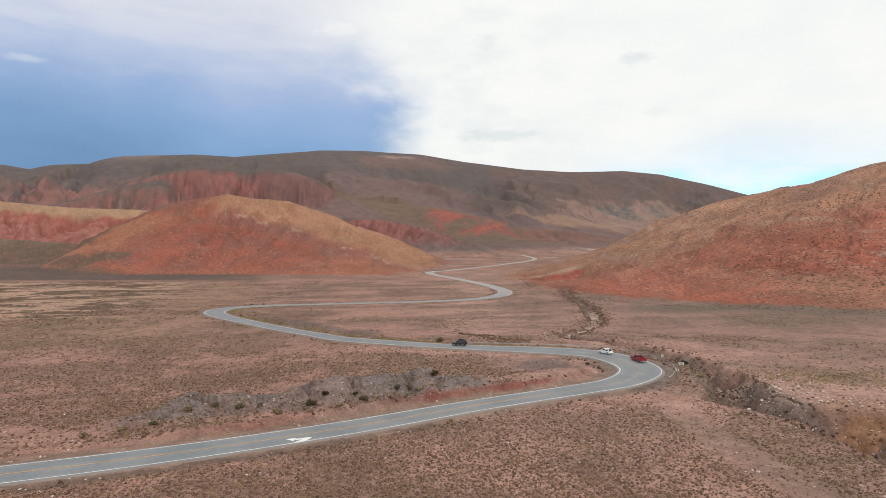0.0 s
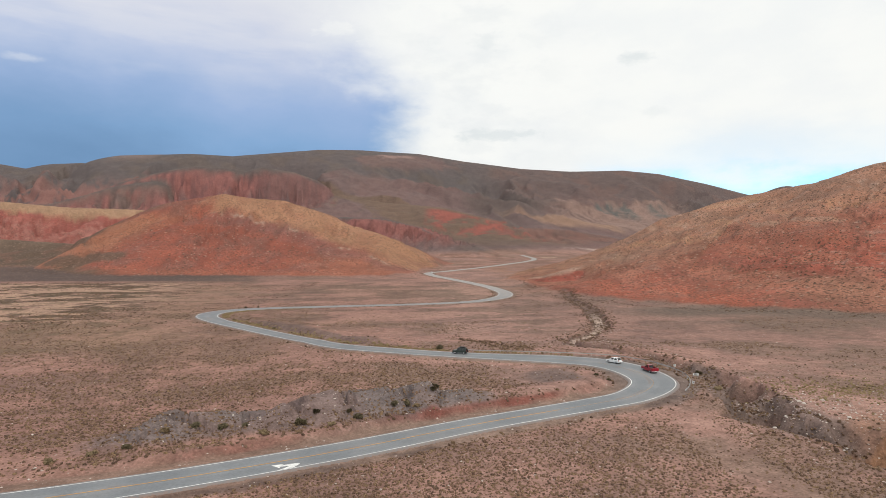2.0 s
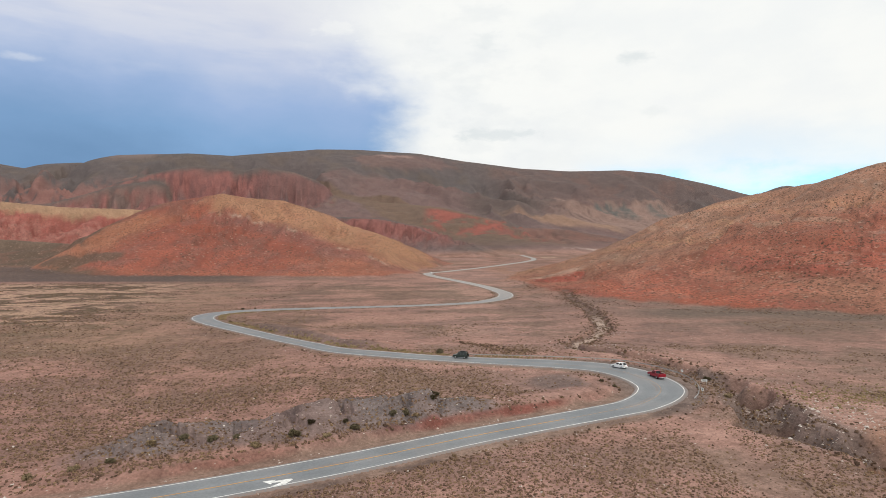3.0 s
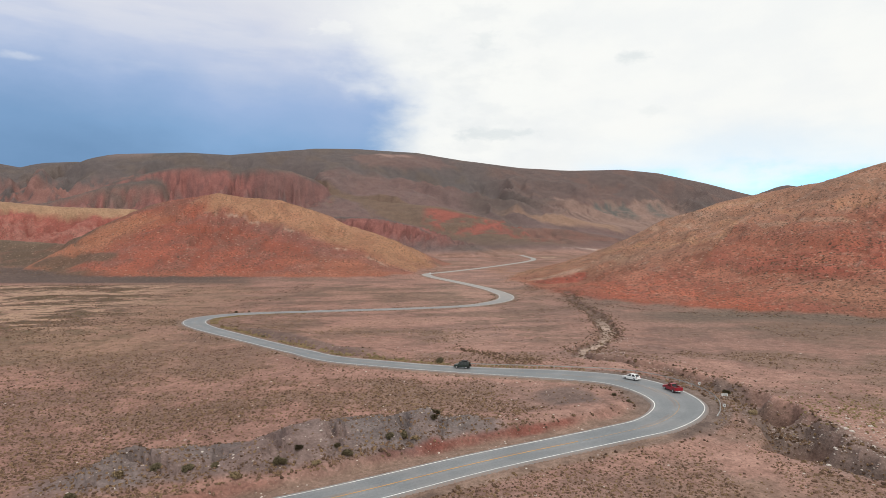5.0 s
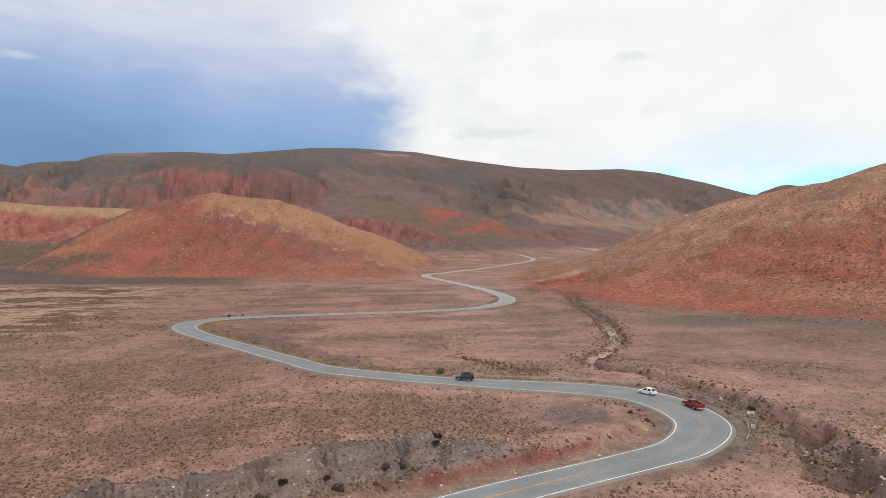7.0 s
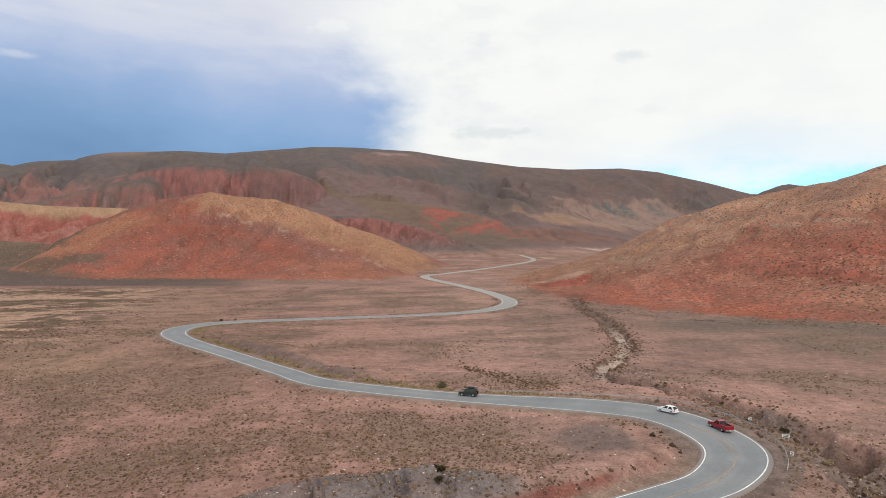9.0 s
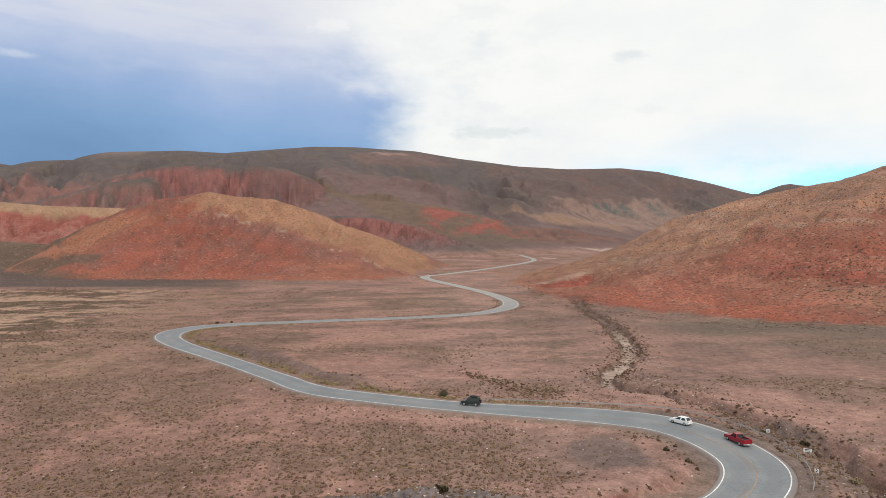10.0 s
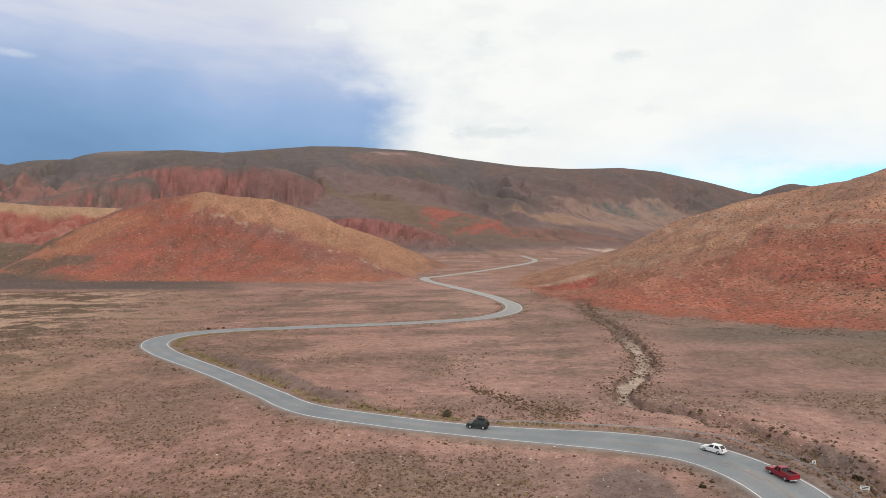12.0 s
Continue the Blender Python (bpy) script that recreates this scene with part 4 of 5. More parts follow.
def ribbon(name, lo, hi, left, right, lift, mat, parent=None, thick=0.0, dash=None, cols=1):
    """A strip along the road between two offsets (arrays or numbers), from index lo to hi."""
    idx = np.arange(lo, hi)
    left, right = np.broadcast_to(left, ROAD_Z.shape)[idx], np.broadcast_to(right, ROAD_Z.shape)[idx]
    verts, faces = [], []
    steps = [k / cols for k in range(cols + 1)]
    for k, i in enumerate(idx):
        far = 0.00004 * np.hypot(ROAD_LINE[i, 0], ROAD_LINE[i, 1])
        ring = [left[k] + (right[k] - left[k]) * u for u in steps]
        pts = [(ROAD_LINE[i, 0] + NORM[i, 0] * o, ROAD_LINE[i, 1] + NORM[i, 1] * o, ROAD_Z[i] + lift + far) for o in ring]
        if thick:
            a, b = pts[0], pts[-1]
            pts = [(a[0] + NORM[i, 0] * 0.4, a[1] + NORM[i, 1] * 0.4, a[2] - thick)] + pts + [(b[0] - NORM[i, 0] * 0.4, b[1] - NORM[i, 1] * 0.4, b[2] - thick)]
        verts += pts
    n = len(verts) // len(idx)
    for k in range(len(idx) - 1):
        if dash and (k // dash) % 2:
            continue
        for q in range(n - 1):
            faces.append((k * n + q, k * n + q + 1, (k + 1) * n + q + 1, (k + 1) * n + q))
    ob = mesh_ob(name, verts, faces, mat, parent)
    return ob, n, len(idx)


HALF = ROAD_LINE[:, 2] / 2
road, n_across, n_rows = ribbon("road", 0, len(ROAD_LINE), HALF + 0.55, -HALF - 0.55, 0.0, ASPHALT, thick=0.35, cols=8)
vals = np.tile(np.concatenate([[1.1], np.linspace(1.07, -1.07, 9), [-1.1]]), n_rows).astype(np.float32)
road.data.attributes.new("across", "FLOAT", "POINT").data.foreach_set("value", vals)
tagged(road, "winding grey asphalt mountain road with worn surface", "road", kind="structure")
END_MARKS = int(np.argmax(ROAD_LINE[:, 1] > 700))
ribbon("edge_line", 0, END_MARKS, HALF + 0.09, HALF - 0.09, 0.02, WHITE_LINE, road)
ribbon("edge_line", 0, END_MARKS, -HALF + 0.10, -HALF - 0.09, 0.02, WHITE_LINE, road)
MID = int(np.argmin(np.hypot(ROAD_LINE[:, 0] - 46, ROAD_LINE[:, 1] - 161)))
FADE = HAIRPIN - 24
ribbon("centre_line", 0, FADE, 0.12, -0.12, 0.02, YELLOW_LINE, road)
ribbon("centre_line", FADE, MID, 0.10, -0.10, 0.02, FADED_LINE, road)
ribbon("centre_line", MID, END_MARKS, 0.07, -0.07, 0.02, FADED_LINE, road, dash=3)

# painted merging arrow in the outer lane
ARROW = int(np.argmin(np.hypot(ROAD_LINE[:, 0] + 23.5, ROAD_LINE[:, 1] - 97)))


def arrow_marking():
    out = [(-3.3, -0.6), (-0.6, -0.9), (-1.15, -1.35), (2.3, -1.6), (2.5, -2.2), (0.5, -3.45), (-2.6, -3.45), (0.2, -2.35), (-1.75, -1.95), (-2.1, -2.5)]
    t = np.array([NORM[ARROW, 1], -NORM[ARROW, 0]])
    z = ROAD_Z[ARROW] + 0.03
    verts = [(*(ROAD_LINE[ARROW, :2] + t * 0.66 * a + NORM[ARROW] * (0.82 * (b + 3.5) - 3.5)), z) for a, b in out]
    mesh_ob("arrow_marking", verts, [(0, 9, 8, 2, 1), (2, 8, 7, 4, 3), (4, 7, 6, 5)], WHITE_LINE, road)


arrow_marking()

# ---- scattered shrubs and stones ----
def shrub_material(name, shade):
    m = bpy.data.materials.new(name)
    m.use_nodes = True
    t = m.node_tree
    b = t.nodes["Principled BSDF"]
    b.inputs["Roughness"].default_value, b.inputs["Specular IOR Level"].default_value = 0.9, 0.1
    rnd = node(t, "ShaderNodeNewGeometry").outputs["Random Per Island"]
    tones = [tuple(c * shade for c in rgb) for rgb in ((0.084, 0.053, 0.038), (0.168, 0.104, 0.070), (0.205, 0.136, 0.078))]
    leaf = mix(t, ramp(t, rnd, 0.0, 0.55, smooth=False), tones[0], tones[1])
    leaf = mix(t, ramp(t, rnd, 0.60, 1.0, smooth=False), leaf, tones[2])
    spot = fbm(t, node(t, "ShaderNodeNewGeometry").outputs["Position"], 9.0, 3)
    leaf = mix(t, 1.0, leaf, mix(t, ramp(t, spot, 0.35, 0.65), (0.6, 0.6, 0.6), (1.4, 1.4, 1.4)), "MULTIPLY")
    t.links.new(leaf, b.inputs["Base Color"])
    return m


SHRUB = shrub_material("dry_shrub", 1.12)
DARK_SHRUB = shrub_material("dark_shrub", 0.80)

STONE = bpy.data.materials.new("pale_stone")
STONE.use_nodes = True
t = STONE.node_tree
b = t.nodes["Principled BSDF"]
b.inputs["Roughness"].default_value = 0.9
rnd = node(t, "ShaderNodeNewGeometry").outputs["Random Per Island"]
spot = fbm(t, node(t, "ShaderNodeNewGeometry").outputs["Position"], 6.0, 4)
c = mix(t, rnd, (0.30, 0.20, 0.165), (0.60, 0.53, 0.47))
c = mix(t, 1.0, c, mix(t, ramp(t, spot, 0.3, 0.7), (0.75, 0.75, 0.75), (1.2, 1.2, 1.2)), "MULTIPLY")
t.links.new(c, b.inputs["Base Color"])


def tuft_template(rng):
    ring = np.arange(5) * math.pi * 0.4
    low = np.stack([np.cos(ring), np.sin(ring), np.zeros(5)], 1) * rng.uniform(0.7, 1.25, (5, 1))
    low[:, 2] = -0.15
    high = np.stack([np.cos(ring + 0.6), np.sin(ring + 0.6), np.zeros(5)], 1) * rng.uniform(0.3, 0.95, (5, 1))
    high[:, 2] = rng.uniform(0.4, 1.1, 5)
    return np.concatenate([low, high])


TUFT_FACES = [(5, 6, 7), (5, 7, 8), (5, 8, 9)]
for k in range(5):
    n = (k + 1) % 5
    TUFT_FACES += [(k, n, 5 + k), (n, 5 + n, 5 + k)]
TUFT_FACES = np.array(TUFT_FACES)


def stone_template(rng):
    v = np.array([(1, 0, 0), (0, 1, 0), (-1, 0, 0), (0, -1, 0), (0, 0, 0.75), (0.6, 0.6, 0.5), (-0.6, 0.5, 0.45)], float)
    return v * rng.uniform(0.65, 1.3, v.shape)


STONE_FACES = np.array([(0, 1, 5), (1, 4, 5), (0, 5, 4), (1, 2, 6), (2, 4, 6), (1, 6, 4), (2, 3, 4), (3, 0, 4)])


def strew(name, x, y, size, template, faces, mat, rng, flat=(0.6, 1.0), sink=0.0):
    forms = np.stack([template(rng) for _ in range(24)])
    z = ground_height(x, y)
    n = len(x)
    pick, turn = rng.integers(0, 24, n), rng.uniform(0, 2 * math.pi, n)
    v = forms[pick].copy()
    v[:, :, 2] *= rng.uniform(*flat, n)[:, None]
    c, s = np.cos(turn)[:, None], np.sin(turn)[:, None]
    px, py = v[:, :, 0] * c - v[:, :, 1] * s, v[:, :, 0] * s + v[:, :, 1] * c
    out = np.stack([px * size[:, None] + x[:, None], py * size[:, None] + y[:, None], v[:, :, 2] * size[:, None] + z[:, None] - sink], -1)
    m = v.shape[1]
    f = (faces[None] + (np.arange(n) * m)[:, None, None]).reshape(-1, 3)
    return big_mesh(name, out.reshape(-1, 3), f, mat, False)


def clear_of_road(x, y, gap):
    d, i, _ = to_line(x, y, ROAD_LINE, 20)
    return ~(d < ROAD_LINE[i, 2] / 2 + gap)


BARE = spline([(47, 125, 5), (45, 114, 4), (44, 97, 4), (44, 84, 4), (46, 60, 4)], 2)


def scatter_plain():
    rng = np.random.default_rng(11)
    n = 252000
    r = np.exp(rng.uniform(math.log(48), math.log(400), n) - 0.12 * rng.random(n))
    a = np.radians(rng.uniform(-47, 47, n))
    x, y = r * np.sin(a), 20 + r * np.cos(a)
    patch = cover(x, y)
    prob = 0.12 + 0.52 * step(-0.45, 0.35, patch)
    south = step(-3, 6, (y - 98) - 0.52 * (x + 24))
    prob = np.where((south < 0.5) & (x < 60), 0.37 + 0.20 * step(-0.5, 0.4, patch), prob)
    prob *= 1 - 0.9 * step(1.0, 0.5, to_line(x, y, BARE, 12)[0] / 5)
    loop = step(13, 21, x + 0.25 * (y - 140)) * step(50, 46, x) * step(118, 126, y) * step(176, 168, y)
    prob *= 1 - 0.9 * loop
    prob *= 1 - 0.6 * step(1, 0.6, to_line(x, y, MOUND, 20)[0] / 9)
    prob *= 1 - 0.35 * step(180, 300, r)
    prob *= 1 - 0.88 * step(-95, -50, x) * step(192, 208, y) * step(0.8, 0.4, patch)
    prob *= 1 - 0.82 * step(64, 74, x) * step(0.7, 0.3, patch)
    ahead = np.random.default_rng(16)
    keep = (rng.uniform(0, 1, n) < prob) & clear_of_road(x, y, 3.1) & ~((y - 98 > 0.52 * (x + 24)) & (x < 30) & (y < 140) & ~clear_of_road(x, y, 5.0))
    x, y = np.concatenate([x[keep], ahead.uniform(-60, 60, 6000)]), np.concatenate([y[keep], ahead.uniform(-40, 62, 6000)])
    r = np.hypot(x, y - 20)
    small = np.where((y - 98 < 0.52 * (x + 24)) & (x < 60), 0.8, 1.0)
    size = small * (0.10 + 0.20 * rng.random(len(x)) ** 2.2 + 0.0003 * r)
    tagged(strew("plain_shrubs", x, y, size, tuft_template, TUFT_FACES, SHRUB, rng), "low dry brown shrubs scattered over the plain", "shrubs", kind="stuff")
    return len(x)


def scatter_verge():
    rng = np.random.default_rng(12)
    i = rng.integers(60, int(np.argmax(ROAD_LINE[:, 1] > 470)), 2600)
    side = np.where(rng.random(len(i)) < 0.5, 1, -1)
    off = ROAD_LINE[i, 2] / 2 + np.where((side > 0) & (i < HAIRPIN), 3.8, 2.2) + rng.gamma(1.6, 1.3, len(i))
    x, y = ROAD_LINE[i, 0] + NORM[i, 0] * off * side, ROAD_LINE[i, 1] + NORM[i, 1] * off * side
    keep = (perlin(x / 14, y / 14) + 0.4 * perlin(x / 5, y / 5) > 0.05) & clear_of_road(x, y, 2.4)
    x, y = x[keep], y[keep]
    j = rng.integers(0, len(WASH), 2600)
    wx, wy = WASH[j, 0] + rng.normal(1.5, 3.6, len(j)), WASH[j, 1] + rng.normal(0, 3, len(j))
    ok = clear_of_road(wx, wy, 3) & (perlin(wx / 11, wy / 11) > -0.15)
    j = rng.integers(0, int(len(WASH) * 0.62), 2600)
    ux, uy = WASH[j, 0] + rng.normal(0, 4.2, len(j)), WASH[j, 1] + rng.normal(0, 3, len(j))
    keep = (to_line(ux, uy, WASH, 20)[0] > 2.0) & (perlin(ux / 9, uy / 9) > -0.3) & clear_of_road(ux, uy, 4)
    wx, wy, ok = np.concatenate([wx, ux[keep]]), np.concatenate([wy, uy[keep]]), np.concatenate([ok, np.ones(int(keep.sum()), bool)])
    sx, sy = rng.uniform(-430, -110, 26000), rng.uniform(250, 560, 26000)
    stripe = fractal(sx * 0.45, sy - 0.28 * sx, 30, 5, 0.65)
    pick = (stripe > 0.02) & (rng.random(26000) < 0.55) & clear_of_road(sx, sy, 3)
    lx = np.interp(rng.random(500), [0, 0.5, 1], [6, 14, 27])
    ly = np.interp(lx, [6, 14, 20, 27], [232, 206, 196.5, 193.5])
    wx, wy, ok = np.concatenate([wx, lx + rng.normal(0, 2.2, 500)]), np.concatenate([wy, ly + rng.normal(0, 2.5, 500)]), np.concatenate([ok, np.ones(500, bool)])
    west_x, west_y = sx[pick], sy[pick]
    tagged(strew("west_shrubs", west_x, west_y, 0.2 + 0.35 * rng.random(len(west_x)) ** 2, tuft_template, TUFT_FACES, DARK_SHRUB, rng), "dark scrub in bands over the pale western plain", "shrubs", kind="stuff")
    vx, vy = 93 + rng.normal(0, 13, 900), 146 + rng.normal(0, 7, 900)
    tagged(strew("olive_shrubs", vx, vy, 0.15 + 0.25 * rng.random(900) ** 2, tuft_template, TUFT_FACES, OCHRE_GRASS, rng), "olive shrubs in a patch beyond the wash", "shrubs", kind="stuff")
    ty = rng.uniform(300, 560, 900)
    tx = np.interp(ty, [303, 331, 363, 414, 500, 606], [222, 140, 98, 70, 58, 58]) + rng.normal(16, 5, 900)
    foot = ridge("right_hill", tx, ty)[0]
    on = (perlin(tx / 16, ty / 16) > -0.05) & (foot < 60)
    gx, gy = rng.normal(66, 6.5, 1500), rng.uniform(100, 186, 1500)
    og = (perlin(gx / 7 + 3, gy / 7) > 0.02) & clear_of_road(gx, gy, 3.5)
    x, y = np.concatenate([x, wx[ok], tx[on], gx[og]]), np.concatenate([y, wy[ok], ty[on], gy[og]])
    size = 0.16 + 0.32 * rng.random(len(x)) ** 2
    tagged(strew("verge_shrubs", x, y, size, tuft_template, TUFT_FACES, DARK_SHRUB, rng), "dark olive shrubs and dry grass along verges and wash", "shrubs", kind="stuff")


def scatter_hills():
    rng = np.random.default_rng(13)
    x = np.concatenate([rng.uniform(-560, 0, 25000), rng.uniform(60, 520, 42000)])
    y = np.concatenate([rng.uniform(620, 880, 25000), rng.uniform(300, 700, 42000)])
    h = np.maximum(ridge("left_hill", x, y)[0], ridge("right_hill", x, y)[0])
    clump = fractal(x, y, 40, 3) + 0.4 * fractal(x, y, 140, 2)
    keep = (h > 2) & (rng.random(len(x)) < 0.22 + 0.6 * step(-0.1, 0.7, clump))
    x, y = np.concatenate([x[keep], rng.normal(236, 20, 600)]), np.concatenate([y[keep], rng.normal(408, 32, 600)])
    thick = np.exp(-((x - 236) / 36) ** 2 - ((y - 408) / 50) ** 2)
    size = 0.20 + (0.32 + 0.24 * thick) * rng.random(len(x)) ** (3 - 1.4 * thick)
    tagged(strew("hill_shrubs", x, y, size, tuft_template, TUFT_FACES, DARK_SHRUB, rng), "dark scrub dotted over the red hillsides", "shrubs", kind="stuff")


def scatter_stones():
    rng = np.random.default_rng(14)
    j = rng.integers(0, len(MOUND), 500)
    mx, my = MOUND[j, 0] + rng.normal(0, 4, 500), MOUND[j, 1] + rng.normal(0, 4.5, 500)
    j = rng.integers(int(len(WASH) * 0.5), len(WASH), 3800)
    wx, wy = WASH[j, 0] + rng.normal(0, 6, 3800) + 2, WASH[j, 1] + rng.normal(0, 4, 3800)
    j = rng.integers(0, int(len(WASH) * 0.5), 700)
    ux, uy = WASH[j, 0] + rng.normal(0, 2.5, 700), WASH[j, 1] + rng.normal(0, 3, 700)
    fx, fy = rng.normal(78, 9, 2600), rng.normal(132, 13, 2600)
    ux, uy = np.concatenate([ux, fx]), np.concatenate([uy, fy])
    n = 5000
    r, a = np.exp(rng.uniform(math.log(65), math.log(260), n)), np.radians(rng.uniform(-46, 46, n))
    x, y = np.concatenate([mx, wx, ux, r * np.sin(a)]), np.concatenate([my, wy, uy, 20 + r * np.cos(a)])
    i = rng.integers(40, 700, 900)
    off = (ROAD_LINE[i, 2] / 2 + rng.gamma(2, 2.0, 900) + 1.2) * np.where(rng.random(900) < 0.6, 1, -1)
    x, y = np.concatenate([x, ROAD_LINE[i, 0] + NORM[i, 0] * off]), np.concatenate([y, ROAD_LINE[i, 1] + NORM[i, 1] * off])
    keep = clear_of_road(x, y, 1.0)
    x, y = x[keep], y[keep]
    size = 0.05 + 0.24 * rng.random(len(x)) ** 5
    tagged(strew("loose_stones", x, y, size, stone_template, STONE_FACES, STONE, rng, (0.6, 1.1), 0.02), "pale loose stones lying on the soil", "stones", kind="stuff")


def scatter_grass():
    rng = np.random.default_rng(15)
    i = rng.integers(HAIRPIN + 40, WEST_BEND + 60, 2400)
    off = ROAD_LINE[i, 2] / 2 + 2.0 + rng.gamma(2.0, 0.7, len(i))
    x, y = ROAD_LINE[i, 0] - NORM[i, 0] * off, ROAD_LINE[i, 1] - NORM[i, 1] * off
    keep = (perlin(x / 12, y / 12) > -0.2) & clear_of_road(x, y, 1.7)
    x, y = x[keep], y[keep]
    tagged(strew("verge_grass", x, y, 0.18 + 0.35 * rng.random(len(x)) ** 2, tuft_template, TUFT_FACES, OCHRE_GRASS, rng), "ochre dry grass clumps along the road verge", "grass", kind="stuff")


OCHRE_GRASS = material("ochre_grass", (0.21, 0.15, 0.075), 0.9, vary=0.45, scale=3)
scatter_grass()
scatter_plain()
scatter_verge()
scatter_hills()
scatter_stones()


# ---- parts ----
def part(name, bm, mat, parent, label=""):
    me = bpy.data.meshes.new(name)
    bmesh.ops.recalc_face_normals(bm, faces=bm.faces)
    bm.to_mesh(me)
    bm.free()
    me.materials.append(mat)
    ob = new(name, me)
    ob.parent = parent
    return tagged(ob, label)


def box(bm, lo, hi, bevel=0.0):
    r = bmesh.ops.create_cube(bm, size=1.0)
    for v in r["verts"]:
        v.co = Vector([l + (h - l) * (c + 0.5) for l, h, c in zip(lo, hi, v.co)])
    if bevel:
        edges = {e for v in r["verts"] for e in v.link_edges}
        bmesh.ops.bevel(bm, geom=list(edges), offset=bevel, segments=2, affect="EDGES", profile=0.6)
    return bm


def new_box(lo, hi, bevel=0.0):
    return box(bmesh.new(), lo, hi, bevel)


def tube(a, b, r, seg=8, r2=None):
    bm = bmesh.new()
    a, b = Vector(a), Vector(b)
    m = Matrix.Translation((a + b) / 2) @ (b - a).to_track_quat("Z", "Y").to_matrix().to_4x4()
    bmesh.ops.create_cone(bm, cap_ends=True, segments=seg, radius1=r, radius2=r if r2 is None else r2, depth=(b - a).length, matrix=m)
    return bm


# ---- bushes ----
BUSH_LEAF = material("bush_foliage", (0.115, 0.092, 0.052), 0.85, vary=0.4, scale=5)
OCHRE_LEAF = material("ochre_foliage", (0.24, 0.175, 0.10), 0.85, vary=0.4, scale=5)
TWIG = material("dry_twig", (0.12, 0.085, 0.06), 0.9, vary=0.3)


def bush(seed, radius, height, mat, label):
    rng = random.Random(seed)
    root = new("bush")
    tagged(root, label, "bush", "bushes beside the road")
    bm = bmesh.new()
    for k in range(7):
        a, lean = rng.uniform(0, 6.28), rng.uniform(0.2, 0.8)
        tip = Vector((math.cos(a) * lean * radius, math.sin(a) * lean * radius, height * rng.uniform(0.5, 0.85)))
        m = Matrix.Translation(tip / 2) @ tip.to_track_quat("Z", "Y").to_matrix().to_4x4()
        bmesh.ops.create_cone(bm, cap_ends=True, segments=5, radius1=0.04, radius2=0.012, depth=tip.length, matrix=m)
    part("stems", bm, TWIG, root)
    bm = bmesh.new()
    lobes = [(Vector((rng.uniform(-0.6, 0.6) * radius, rng.uniform(-0.6, 0.6) * radius, rng.uniform(0.3, 0.62) * height)), rng.uniform(0.35, 0.6)) for _ in range(9)]
    for centre, size in lobes:
        for k in range(70):
            d = Vector((rng.gauss(0, 1), rng.gauss(0, 1), rng.gauss(0, 1))).normalized() * size * rng.uniform(0.55, 1.05)
            p = centre + Vector((d.x * radius, d.y * radius, d.z * height * 0.75))
            p.z = max(p.z, 0.03)
            u = Vector((rng.gauss(0, 1), rng.gauss(0, 1), rng.gauss(0, 1))).normalized()
            w = u.orthogonal().normalized()
            s = rng.uniform(0.07, 0.17) * (0.6 + 0.4 * radius)
            q = [bm.verts.new(p + u * s), bm.verts.new(p + w * s * 0.7), bm.verts.new(p - u * s), bm.verts.new(p - w * s * 0.7)]
            bm.faces.new(q)
    part("foliage", bm, mat, root)
    return root


def on_ground(x, y):
    return float(ground_height([x], [y])[0])


BUSHES = [bush(1, 1.6, 1.8, BUSH_LEAF, "rounded dark green bush beside the road"),
          bush(2, 0.8, 0.9, BUSH_LEAF, "small dark green bush on stony soil"),
          bush(3, 0.75, 0.7, OCHRE_LEAF, "small ochre dry bush on stony soil")]
SPOTS = [(0, -1.2, 192.4, 1.0), (1, -36, 106, 1.1), (1, -33, 108, 0.9), (2, -29, 105, 1.1), (1, -24, 109, 1.3), (1, -22, 112, 1.0), (1, -17, 116, 0.9),
         (1, -15, 113, 1.1), (2, -19, 110, 0.9), (1, -9, 118, 1.0), (1, -7, 120, 1.2), (2, -5, 119, 0.8), (1, -2, 131, 1.5), (1, -2, 124, 1.0),
         (2, -44, 103, 1.2), (1, -48, 99, 0.9), (2, -52, 97, 1.0), (1, -40, 105, 1.1), (2, -57, 95, 1.1), (1, 63.5, 157, 1.2), (1, 66, 150, 1.1),
         (1, 64, 172, 1.2), (1, 60, 181, 1.0), (2, 60, 139, 1.2), (1, -71, 260.5, 1.1), (2, -79, 270, 1.0), (2, -88, 279, 1.2), (2, -98, 290, 1.1),
         (1, -112, 350, 1.2), (1, -106, 353, 1.0), (1, 6, 191, 0.8), (2, -12, 196.5, 1.1), (2, -20, 200.5, 1.2), (1, 38.5, 147.5, 0.7), (1, 37, 153, 0.7)]
for k, (kind, x, y, size) in enumerate(SPOTS):
    m = pose(x, y, on_ground(x, y) - 0.05, 0, 0, 47 * k) @ Matrix.Scale(size if kind == 0 else 0.95 * size, 4)
    made = copy_thing(BUSHES[kind], m) if kind or k else BUSHES[0]
    made.matrix_basis = m
for proto in BUSHES[1:]:
    for child in list(proto.children):
        bpy.data.objects.remove(child)
    bpy.data.objects.remove(proto)

